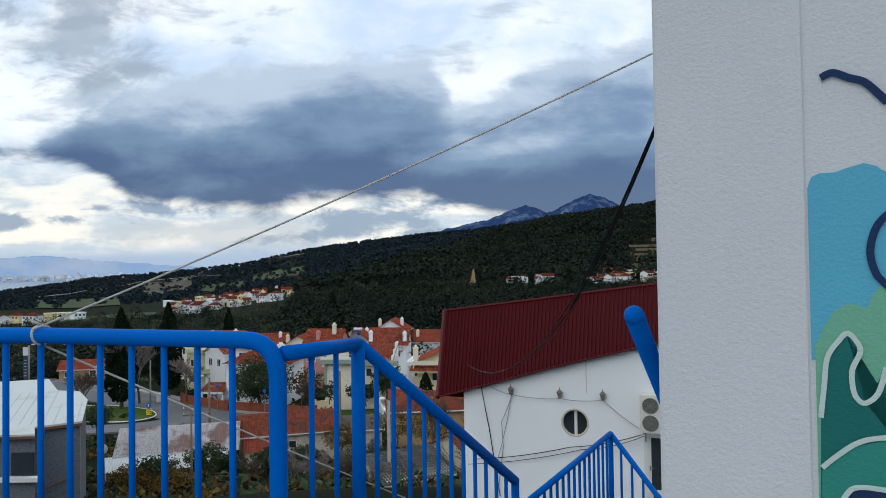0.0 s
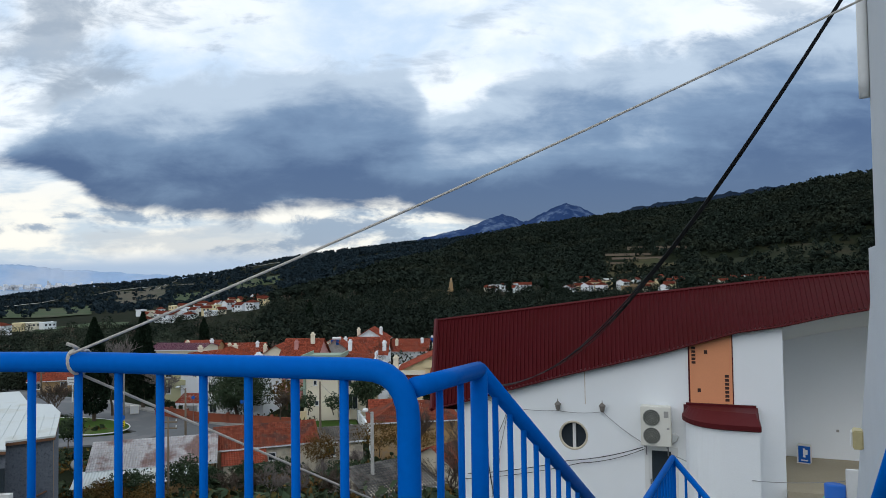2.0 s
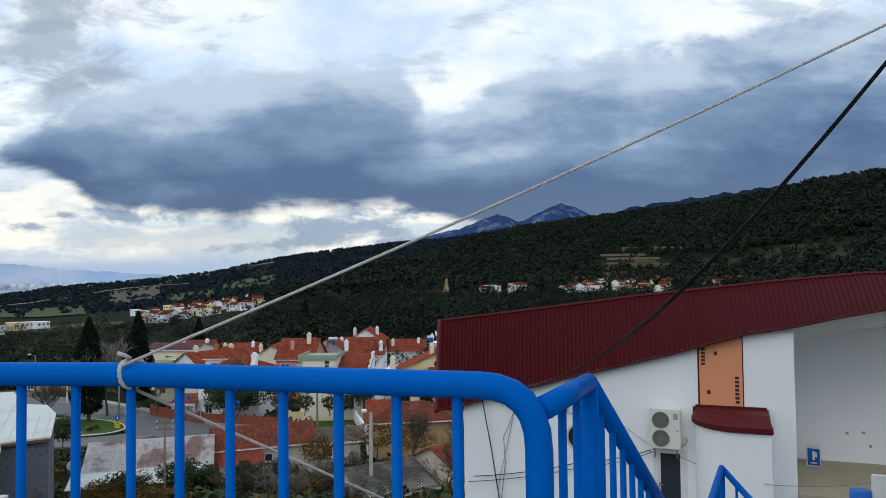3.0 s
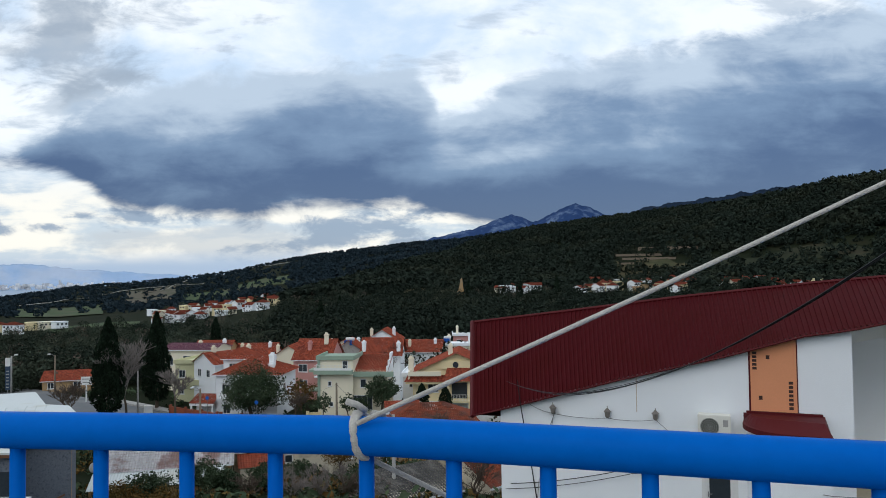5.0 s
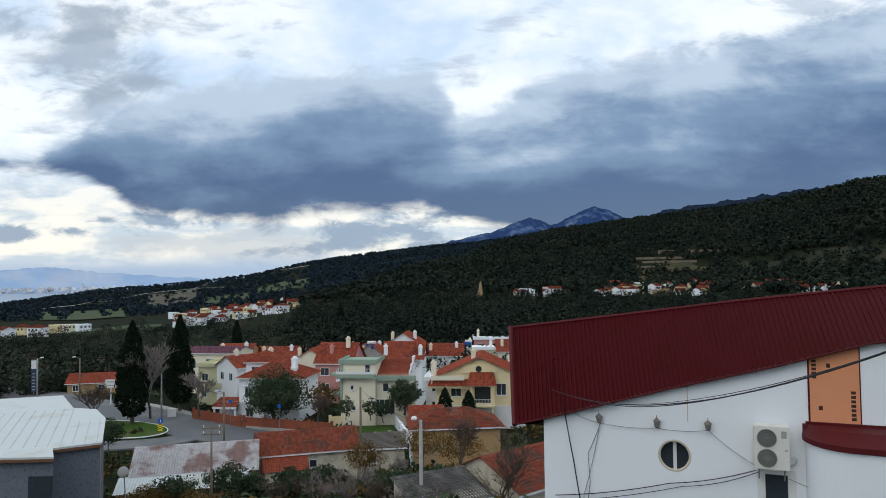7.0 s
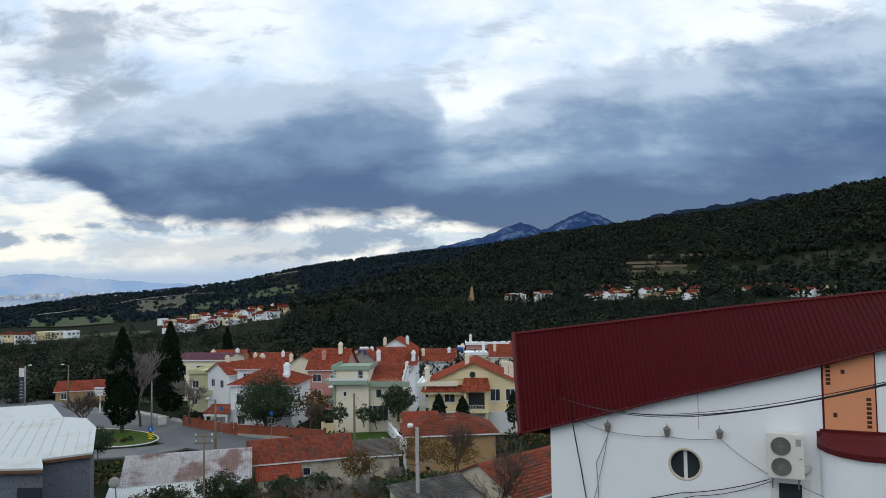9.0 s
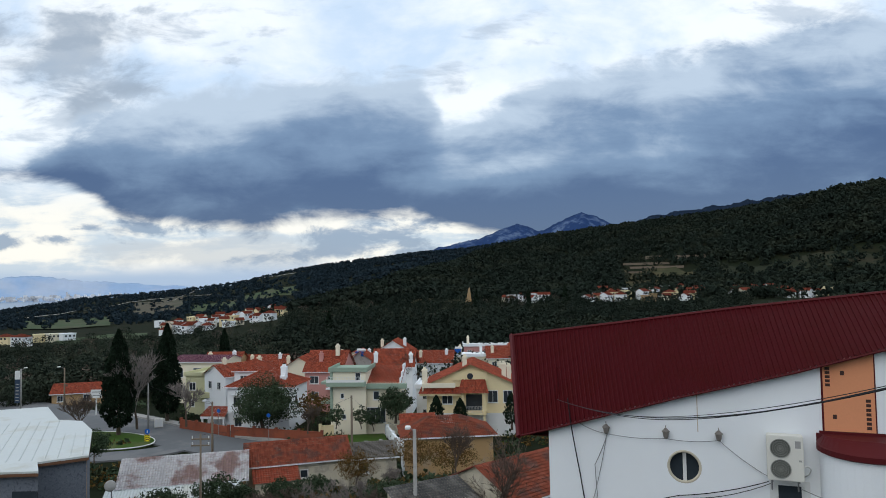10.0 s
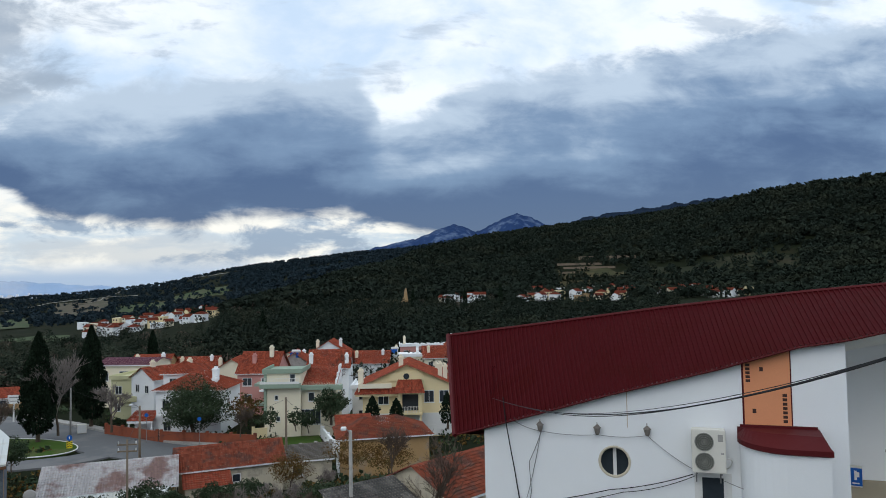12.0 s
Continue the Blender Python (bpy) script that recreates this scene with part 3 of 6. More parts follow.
for a in [2 * math.pi * i / 40 for i in range(40)]:
    c, s_ = math.cos(a), math.sin(a)
    k = 1 / max(abs(c), abs(s_))
    sq.append((3.75 + 0.75 * c * k, -4.15 + 0.75 * s_ * k))
for i in range(40):
    j = (i + 1) % 40
    prism(bm, [ring[i], ring[j], sq[j], sq[i]], "y", 0.0, 0.3)
box(bm, -0.366, -0.07, 0.3, 9.0, -14, -3.3)
box(bm, -0.366, 16.6, 9.0, 9.3, -14, -1.5)
box(bm, 9.96, 10.26, 0.3, 4.0, -14, eave(10.2) + 0.05)
box(bm, 10.0, 16.6, 4.0, 4.3, -14, 0.9)
box(bm, 16.4, 16.7, 0, 4.0, -14, 0.7)
part("wall", bm, WHITE, hall)
bm = bmesh.new()
box(bm, 10.26, 16.4, -0.4, 4.0, -5.6, -5.3)
part("porch_floor", bm, BEIGE, hall, "worn beige porch floor")
bm = bmesh.new()
n = 12
for i in range(n):
    a, b = 10.2 + 6.3 * i / n, 10.2 + 6.3 * (i + 1) / n
    v = [bm.verts.new(p) for p in ((a, -0.2, eave(a) - .02), (b, -0.2, eave(b) - .02), (b, 4.0, eave(b) - .95), (a, 4.0, eave(a) - .95))]
    bm.faces.new(v)
part("soffit", bm, WHITE, hall)


def roof_pt(f, g):
    """f along the roof, g from the eave (0) to the top edge (1)."""
    s0, s1 = ROOF_L[0] + (ROOF_R[0] - ROOF_L[0]) * f, ROOF_L[1] + (ROOF_R[1] - ROOF_L[1]) * f
    a, b = Vector((s0, -0.25, eave(s0))), Vector((s1, 3.78, lerp(s1, *RIDGE)))
    return a.lerp(b, g)


RIBS, PANEL = 126, 7
for k in range(RIBS // PANEL):
    bm = bmesh.new()
    cols = []
    for r in range(PANEL):
        for q, h in ((0.0, 0.0), (0.62, 0.0), (0.70, 0.045), (0.92, 0.045)):
            f = (k * PANEL + r + q) / RIBS
            cols.append([bm.verts.new(roof_pt(f, g) + Vector((0, -0.6, 0.8)) * h) for g in (0, 0.5, 1)])
    f = (k * PANEL + PANEL) / RIBS
    cols.append([bm.verts.new(roof_pt(f, g)) for g in (0, 0.5, 1)])
    for a, b in zip(cols, cols[1:]):
        for g in range(2):
            bm.faces.new((a[g], b[g], b[g + 1], a[g + 1]))
    part("roof_sheet", bm, RED, hall)
bm = bmesh.new()
for g, r in ((1.0, 0.07), (0.0, 0.035)):
    tube(bm, [roof_pt(i / 40, g) + Vector((0, 0, 0.03 if g else -0.03)) for i in range(41)], r, 6)
part("ridge_flashing", bm, REDTRIM, hall)
bm = bmesh.new()
a, b = roof_pt(0, 0), roof_pt(0, 1)
tube(bm, [a + Vector((-.02, -.06, -.05)), b + Vector((-.02, -.02, .06))], 0.09, 4)
v = [bm.verts.new(p) for p in (a, b, b + Vector((0.4, 0.3, -2.2)), a + Vector((0.9, 0.5, -0.1)))]
bm.faces.new(v)
part("verge_trim", bm, REDTRIM, hall)
bm = bmesh.new()
rows = [[bm.verts.new(p) for p in (roof_pt(i / 20, 1), roof_pt(i / 20, 1) + Vector((0, 5.4, -2.4)))] for i in range(21)]
for p, q in zip(rows, rows[1:]):
    bm.faces.new((p[0], q[0], q[1], p[1]))
part("rear_slope", bm, RED, hall)

# round window
win = part("window", tubes(([(WC[0] + (WR - 0.01) * math.cos(a), 0.03, WC[1] + (WR - 0.01) * math.sin(a)) for a in [2 * math.pi * i / 40 for i in range(41)]], 0.045), seg=8), DIRTY, hall, "round window with a stained sill")
bm = bmesh.new()
prism(bm, [(WC[0] + WR * math.cos(a), WC[1] + WR * math.sin(a)) for a in [2 * math.pi * i / 40 for i in range(40)]], "y", 0.2, 0.22)
part("pane", bm, GLASS, win)
part("mullion", boxes((WC[0] - 0.05, WC[0] + 0.05, 0.13, 0.2, WC[1] - WR, WC[1] + WR)), PAINTW, win)
# door
door = part("door", boxes((6.08, 6.22, -0.03, 0.12, -6.6, -4.33), (6.98, 7.12, -0.03, 0.12, -6.6, -4.33), (6.22, 6.98, -0.03, 0.12, -4.47, -4.33), (6.22, 6.30, 0.02, 0.08, -6.6, -4.47), (6.90, 6.98, 0.02, 0.08, -6.6, -4.47), (6.3, 6.9, 0.02, 0.08, -6.6, -6.2)), PAINTW, hall, "white framed glass door")
part("pane", boxes((6.30, 6.90, 0.045, 0.06, -6.2, -4.47)), GLASS, door)
part("handle", tubes((((6.27, -0.05, -5.55), (6.27, -0.05, -5.4)), 0.02), (((6.27, 0.03, -5.47), (6.27, -0.05, -5.47), (6.38, -0.05, -5.47)), 0.015)), GREYWIRE, door)
# insulation board in the blocked opening
bm = bmesh.new()
prism(bm, [(7.54, -2.9), (8.80, -2.95), (8.80, eave(8.8) - .02), (7.54, eave(7.54) - .02)], "y", -0.012, 0.0)
board = part("insulation_board", bm, BOARD, hall, "orange insulation board closing an opening")
for r in ([(7.60, 7.72, -1.62 + i * .115, -1.54 + i * .115) for i in range(5)] + [(8.58, 8.70, -2.78 + i * .125, -2.695 + i * .125) for i in range(7)] + [(7.98, 8.08, -1.30, -1.18), (7.76, 7.86, -2.52, -2.40)]):
    part("print_bar", boxes((r[0], r[1], -0.017, -0.012, r[2], r[3])), INK, board)
for a, b in ((7.49, 7.54), (8.80, 8.83)):
    part("edge_trim", boxes((a, b, -0.02, 0.0, -2.9, eave(a) - .02)), REDTRIM, board)
# rounded bay with the red cap
foot = [(7.38, 0.0)] + [(7.38 + 1.2 - 1.2 * math.cos(a), -0.35 - 1.3 * math.sin(a)) for a in [math.pi / 2 * i / 10 for i in range(11)]] + [(9.45, -1.7), (9.45, 0.0)]
bm = bmesh.new()
prism(bm, foot, "z", -14, -3.25)
part("bay", bm, WHITE, hall)
bm = bmesh.new()
layers = []
for grow, z in ((0.03, -3.33), (0.10, -3.30), (0.10, -3.16), (0.04, -3.14), (-0.75, -2.93)):
    ring = []
    for x, y in foot:
        cx, cy = 8.5, -0.2
        d = Vector((x - cx, y - cy, 0)).normalized()
        yy = 0.0 if y == 0 else min(-0.02, y + d.y * grow)
        ring.append(bm.verts.new((x + (d.x * max(grow, -0.1) if y else (0.06 if x > 8 else -0.06)), yy, z)))
    layers.append(ring)
for p, q in zip(layers, layers[1:]):
    for i in range(len(p)):
        bm.faces.new((p[i], p[(i + 1) % len(p)], q[(i + 1) % len(q)], q[i]))
bm.faces.new(layers[0][::-1])
bm.faces.new(layers[-1])
part("bay_cap", bm, REDTRIM, hall, "dark red metal capping with torn edge")
part("cap_upstand", boxes((7.4, 9.46, -0.09, -0.02, -2.98, -2.86)), REDTRIM, hall)
part("rust_streak", boxes((4.165, 4.19, -0.004, 0.0, -3.1, eave(4.17) - .02)), mat("rust_stain", (0.55, 0.46, 0.36), 0.9, 0.3, 3), hall)


def lantern(s, z):
    o = thing("wall_lantern", "small rusty grey lantern on the white wall", "lantern", WM @ Matrix.Translation((s, -0.14, z)), "lanterns along the white wall")
    bm = bmesh.new()
    for z0, z1, r0, r1 in ((-0.15, -0.11, 0.03, 0.07), (-0.11, 0.05, 0.07, 0.095), (0.05, 0.08, 0.12, 0.11), (0.08, 0.16, 0.10, 0.03), (0.16, 0.24, 0.012, 0.012)):
        tube(bm, ((0, 0, z0), (0, 0, z1)), [r0, r1], 8)
    part("body", bm, mat("weathered_iron", (0.19, 0.17, 0.15), 0.8, 0.4, 8, 0.3, 40) if "weathered_iron" not in bpy.data.materials else bpy.data.materials["weathered_iron"], o)
    part("arm", tubes((((0, 0.14, -0.06), (0, 0.05, -0.13), (0, 0, -0.13)), 0.015)), RUST, o)


for s, z in ((1.49, -3.16), (3.27, -3.18), (4.76, -3.16)):
    lantern(s, z)

ac = thing("air_conditioner", "ivory twin-fan outdoor air conditioning unit on brackets", "air conditioner", WM @ Matrix.Translation((6.02, -0.52, -4.22)))
part("casing", soft_boxes(0.02, (0, 0.93, 0, 0.38, 0, 1.25)), ACBODY, ac)
for zc in (0.33, 0.90):
    grille = bmesh.new()
    for r in (0.255, 0.20, 0.14, 0.08):
        tube(grille, [(0.34 + r * math.cos(a), -0.02, zc + r * math.sin(a)) for a in [2 * math.pi * i / 28 for i in range(29)]], 0.006 if r < 0.25 else 0.014, 5, False)
    for i in range(12):
        a = math.pi * i / 12
        tube(grille, [(0.34 - 0.25 * math.cos(a), -0.018, zc - 0.25 * math.sin(a)), (0.34 + 0.25 * math.cos(a), -0.018, zc + 0.25 * math.sin(a))], 0.003, 4, False)
    g = part("fan_grille", grille, GRILLE, ac)
    bm = bmesh.new()
    prism(bm, [(0.34 + 0.255 * math.cos(a), zc + 0.255 * math.sin(a)) for a in [2 * math.pi * i / 32 for i in range(32)]], "y", -0.006, 0.0)
    part("fan_opening", bm, FAN, g)
for r in ((0.72, 0.86, -0.006, 0, 0.92, 1.12), (0.80, 0.88, -0.006, 0, 0.55, 0.60)):
    part("label_plate", boxes(r), CONCRETE, ac)
for x in (0.12, 0.8):
    part("bracket", boxes((x - 0.02, x + 0.02, 0.02, 0.52, -0.05, 0.0), (x - 0.02, x + 0.02, 0.48, 0.52, -0.4, 0.0)), GREYWIRE, ac)
part("hose", tubes(([(0.93, 0.25, 0.35), (1.05, 0.3, 0.38), (1.13, 0.36, 0.28), (1.08, 0.45, 0.12), (0.9, 0.5, -0.02)], 0.018)), PAINTW, ac, smooth=True)

lightbox = thing("sign_box", "small blue sign box standing on the porch floor", "sign", WM @ pose(10.85, 3.1, -5.3, 0, 0, -14))
part("case", soft_boxes(0.01, (0, 0.42, 0, 0.3, 0, 0.62)), ACBODY, lightbox)
part("face", boxes((0.05, 0.42, -0.008, 0, 0.04, 0.6)), SIGNBLUE, lightbox, "blue printed face")
part("print", boxes((0.20, 0.27, -0.012, -0.008, 0.22, 0.52), (0.14, 0.34, -0.012, -0.008, 0.10, 0.14), (0.27, 0.34, -0.012, -0.008, 0.32, 0.48)), PAINTW, lightbox)


part("wall_crease", boxes((13.55, 13.60, 3.975, 4.0, -5.3, -1.6)), CONCRETE, hall)
for x_, z_ in ((12.2, -4.35), (12.7, -4.3), (12.9, -4.75), (14.1, -4.75)):
    part("wall_socket", boxes((x_, x_ + 0.09, 3.97, 4.0, z_, z_ + 0.08)), CONCRETE, hall)
stall = thing("folded_stand", "white folding display stand with blue and green banner", "stand", pose(5.75, 12.9, -3.4, 0, 0, -22))
part("board", soft_boxes(0.01, (0.0, 1.5, 0.0, 0.05, 0.0, 1.25)), PAINTW, stall)
part("banner", tubes((((-0.17, 0.05, 0.0), (-0.17, 0.05, 0.95)), 0.17), seg=18), SIGNBLUE, stall, "blue banner roll", smooth=True)
part("banner_stripe", tubes((((-0.19, 0.035, 0.25), (-0.19, 0.035, 0.72)), 0.175), seg=18), MGREEN, stall, "green printed stripe", smooth=True)
for x_ in (0.05, 1.4):
    part("leg", boxes((x_, x_ + 0.04, 0.06, 0.1, -4.2, 0.9)), GREYWIRE, stall)


def wire(name, label, pts, r, material, m=None, sag=0.0):
    o = thing(name, label, "cable", m)
    line = []
    for p, q in zip(pts, pts[1:]):
        for i in range(8):
            t = i / 8
            line.append(Vector(p).lerp(Vector(q), t) - Vector((0, 0, sag * 4 * t * (1 - t))))
    line.append(Vector(pts[-1]))
    part("strand", tubes((line, r), seg=5), material, o)
    return o


wire("lantern_wire", "thin grey wire strung between the wall lanterns", [(0.55, -0.05, eave(0.6) - 0.02), (1.49, -0.1, -3.3), (3.27, -0.1, -3.34), (4.76, -0.1, -3.3), (6.02, -0.1, -4.22)], 0.009, GREYWIRE, WM, 0.06)
wire("black_wire", "black cable hanging down the white wall", [(0.35, -0.35, eave(0.35) + 0.8), (0.42, -0.3, eave(0.42)), (0.62, -0.03, -4.6), (1.0, -0.03, -7.0)], 0.018, BLACK, WM, 0.02)
wire("loose_wire", "loose grey wires hanging from a lantern", [(1.52, -0.06, -3.3), (1.1, -0.05, -4.3), (1.15, -0.05, -5.2), (0.9, -0.05, -7)], 0.012, GREYWIRE, WM, 0.05)
wire("loose_wire", "loose grey wires hanging from a lantern", [(1.5, -0.06, -3.3), (1.25, -0.05, -4.5), (0.95, -0.05, -5.6), (0.8, -0.05, -7)], 0.010, GREYWIRE, WM, 0.05)
wire("slack_wire", "slack black wires crossing the white wall", [(6.05, -0.2, -4.35), (3.6, -0.1, -5.0), (0.0, -0.1, -5.75)], 0.014, BLACK, WM, 0.08)
wire("slack_wire", "slack black wires crossing the white wall", [(6.1, -0.2, -4.4), (4.0, -0.1, -5.05), (-0.2, -0.1, -5.95)], 0.011, BLACK, WM, 0.1)
wire("porch_wire", "thin wire sagging across the bay and porch", [(6.9, -0.2, -4.5), (9.4, -1.8, -4.7), (13, -1.0, -4.4)], 0.010, GREYWIRE, WM, 0.12)

# bundle of black cables from the house wall to the red roof
mast = thing("cable_mast", "dark bent pipe carrying cables on the red roof", "mast", WM)
mast_top = roof_pt(0.075, 0.42)
part("pipe", tubes(([mast_top + Vector((0.25, -0.9, -0.9)), mast_top + Vector((0.1, -0.35, 0.0)), mast_top + Vector((0.0, 0.0, 0.45)), mast_top + Vector((0.12, -0.02, 0.5))], 0.035)), RED, mast)
A0, A1, B0 = Vector((-0.24, 25.0, -2.16)), Vector((0.78, 10.1, -1.03)), Vector((0.32, 2.11, 3.74))
cable = thing("cable_bundle", "bundle of sagging black cables from wall to roof", "cable")
for k in range(4):
    line = []
    for i in range(61):
        t = 0.93 * i / 60
        w = (0.04 + 0.16 * t) * math.sin(math.pi * t / 0.93) ** 2 * (k - 1.5) * (0.35 + 0.65 * math.sin(8 * t + 1.3 * k))
        line.append(A0 * (1 - t) ** 2 + A1 * 2 * t * (1 - t) + B0 * t * t + Vector((w, 0, w * 0.4)))
    part("strand", tubes((line, 0.008 if k < 3 else 0.005), seg=6), BLACK, cable)


# ---- houses ----
def tile_plane(bm, a, b, c, d, row=0.36, col=0.25):
    """Rows of separate tiles from the eave a-b up to the ridge d-c, each tile's lower edge lifted over the row below."""
    a, b, c, d = (Vector(p) for p in (a, b, c, d))
    nrm = (b - a).cross((d - a) if (d - a).length > (c - a).length * 0.01 else (c - a)).normalized()
    if nrm.z < 0:
        nrm = -nrm
    rows = max(2, int(max((d - a).length, (c - b).length) / row))
    for i in range(rows):
        f0, f1 = i / rows, (i + 1.15) / rows if i < rows - 1 else 1.0
        l0, r0, l1, r1 = a.lerp(d, f0), b.lerp(c, f0), a.lerp(d, f1), b.lerp(c, f1)
        cols = max(1, int((r0 - l0).length / col))
        for j in range(cols):
            g0, g1 = j / cols, (j + 1) / cols
            up = 0.10 + random.uniform(-0.012, 0.018)
            mid = (g0 + g1) / 2
            low = [l0.lerp(r0, g0) + nrm * 0.035, l0.lerp(r0, mid) + nrm * up, l0.lerp(r0, g1) + nrm * 0.035]
            high = [l1.lerp(r1, g0), l1.lerp(r1, mid) + nrm * 0.035, l1.lerp(r1, g1)]
            vl, vh = [bm.verts.new(p) for p in low], [bm.verts.new(p) for p in high]
            bm.faces.new((vl[0], vl[1], vh[1], vh[0]))
            bm.faces.new((vl[1], vl[2], vh[2], vh[1]))


def roof_mesh(kind, w, dp, h, rh, over):
    bm = bmesh.new()
    o = over
    drop = rh * o / (dp / 2 + o) * 0.8
    e = h - drop
    A, B, Cc, D = (-o, -o, e), (w + o, -o, e), (w + o, dp + o, e), (-o, dp + o, e)
    t = h + rh
    if kind == "gable":
        p, q = (-o, dp / 2, t), (w + o, dp / 2, t)
        tile_plane(bm, A, B, q, p)
        tile_plane(bm, Cc, D, p, q)
    elif kind == "gabley":
        p, q = (w / 2, -o, t), (w / 2, dp + o, t)
        tile_plane(bm, D, A, p, q)
        tile_plane(bm, B, Cc, q, p)
    elif kind == "hip":
        k = min(w, dp) / 2
        p, q = ((k, dp / 2, t), (w - k, dp / 2, t)) if w >= dp else ((w / 2, k, t), (w / 2, dp - k, t))
        if w >= dp:
            tile_plane(bm, A, B, q, p)
            tile_plane(bm, B, Cc, q, q)
            tile_plane(bm, Cc, D, p, q)
            tile_plane(bm, D, A, p, p)
        else:
            tile_plane(bm, A, B, p, p)
            tile_plane(bm, B, Cc, q, p)
            tile_plane(bm, Cc, D, q, q)
            tile_plane(bm, D, A, p, q)
    elif kind == "lean":
        tile_plane(bm, A, B, (w + o, dp, t), (-o, dp, t))
    return bm


def body_mesh(kind, w, dp, h, rh):
    bm = bmesh.new()
    if kind == "gabley":
        prism(bm, [(0, -3), (w, -3), (w, h), (w / 2, h + rh * 0.98), (0, h)], "y", 0, dp)
    elif kind == "gable":
        prism(bm, [(0, -3), (dp, -3), (dp, h), (dp / 2, h + rh * 0.98), (0, h)], "x", 0, w)
    elif kind == "lean":
        prism(bm, [(0, -3), (dp, -3), (dp, h + rh * 0.97), (0, h)], "x", 0, w)
    else:
        box(bm, 0, w, 0, dp, -3, h)
    return bm


def add_window(parent, face, w, dp, u, z, ww, hh, bars=1, frame_mat=None):
    """A framed window set on a face: f front, l left side, r right side; u along the face, z its sill."""
    m = {"f": Matrix.Translation((u, 0, z)), "l": Matrix.Translation((0, dp - u, z)) @ pose(0, 0, 0, 0, 0, -90),
         "r": Matrix.Translation((w, u, z)) @ pose(0, 0, 0, 0, 0, 90)}[face]
    t = 0.09
    bm = bmesh.new()
    rings = [[bm.verts.new((x, y, zz)) for x, zz in pts] for y, pts in ((0.02, ((0, 0), (ww, 0), (ww, hh), (0, hh))), (-0.05, ((0, 0), (ww, 0), (ww, hh), (0, hh))),
             (-0.05, ((t, t), (ww - t, t), (ww - t, hh - t), (t, hh - t))), (0.0, ((t, t), (ww - t, t), (ww - t, hh - t), (t, hh - t))))]
    for p, q in zip(rings, rings[1:]):
        for i in range(4):
            bm.faces.new((p[i], p[(i + 1) % 4], q[(i + 1) % 4], q[i]))
    wdw = part("window", bm, frame_mat or PAINTW, parent, rest=m)
    part("sill", boxes((-0.1, ww + 0.1, -0.12, 0.0, -0.09, -0.01)), PAINTW, wdw)
    part("pane", boxes((t, ww - t, -0.015, 0.0, t, hh - t)), GLASS, wdw)
    for i in range(bars):
        x = ww * (i + 1) / (bars + 1)
        part("glazing_bar", boxes((x - 0.035, x + 0.035, -0.04, -0.016, t, hh - t)), PAINTW, wdw)


def chimney(parent, x, y, z0, z1, material=None, r=0.35):
    part("chimney", boxes((x - r, x + r, y - r, y + r, z0, z1), (x - r - .08, x + r + .08, y - r - .08, y + r + .08, z1 - 0.25, z1 - 0.1), (x - r * .6, x + r * .6, y - r * .6, y + r * .6, z1, z1 + 0.3)), material or WHITE, parent)


def house(label, x, y, z, w, dp, h, rot, wall, kind, rh, roof=None, over=0.45, windows=(), chimneys=(), group="", name="house"):
    ob = thing(name, label, "house", pose(x, y, z, 0, 0, rot), group)
    part("wall", body_mesh(kind, w, dp, h, rh), wall, ob)
    if kind == "flat":
        part("roof", boxes((-0.3, w + 0.3, -0.3, dp + 0.3, h, h + 0.25), (-0.3, w + 0.3, -0.3, -0.1, h + .25, h + 0.7), (-0.3, -0.1, -0.1, dp, h + .25, h + 0.7), (w + .1, w + 0.3, -0.1, dp, h + .25, h + .7)), roof or WHITE, ob)
    else:
        part("roof", roof_mesh(kind, w, dp, h, rh, over), roof or TILE, ob)
        part("eave_board", boxes((-over, w + over, -over, -over + 0.12, h - 0.28, h - 0.12)) if kind != "gabley" else boxes((-over, -over + .12, -over, dp + over, h - .32, h - .14), (w + over - .12, w + over, -over, dp + over, h - .32, h - .14)), WHITE, ob)
    for a in windows:
        add_window(ob, a[0], w, dp, *a[1:])
    for a in chimneys:
        chimney(ob, *a)
    return ob


def railing_part(parent, x0, x1, y, z, h=0.9, name="balcony_rail"):
    bm = bmesh.new()
    tube(bm, ((x0, y, z + h), (x1, y, z + h)), 0.03, 5)
    tube(bm, ((x0, y, z + 0.1), (x1, y, z + 0.1)), 0.02, 4)
    n = int((x1 - x0) / 0.22)
    for i in range(n + 1):
        xx = x0 + (x1 - x0) * i / n
        tube(bm, ((xx, y, z), (xx, y, z + h)), 0.018, 4)
    part(name, bm, PAINTW, parent)


# white corner house with the hip roof
hw = house("white two-storey corner house with red hipped tile roof", -38.8, 122.6, -22.6, 10.6, 9.6, 7.5, -8, WHITE, "hip", 2.4, over=0.7,
           windows=(("f", 1.0, 4.0, 1.3, 1.7), ("f", 6.6, 3.9, 1.2, 2.0), ("f", 3.6, 4.2, 1.6, 1.5), ("f", 1.2, 0.8, 1.3, 1.5), ("l", 2, 4.0, 1.2, 1.6), ("l", 5.5, 4.0, 1.2, 1.6), ("r", 3, 4, 1.2, 1.5)),
           chimneys=((8.6, 3.4, 6.8, 10.4, WHITE, 0.45), (8.9, 2.2, 6.6, 9.0, WHITE, 0.4)))
part("balcony", soft_boxes(0.05, (0.6, 5.6, -1.3, 0, 3.4, 3.65)), WHITE, hw)
railing_part(hw, 0.7, 5.5, -1.25, 3.65)
part("balcony_canopy", soft_boxes(0.1, (0.8, 4.2, -0.9, 0, 6.0, 6.2)), WHITE, hw)
bm = bmesh.new()
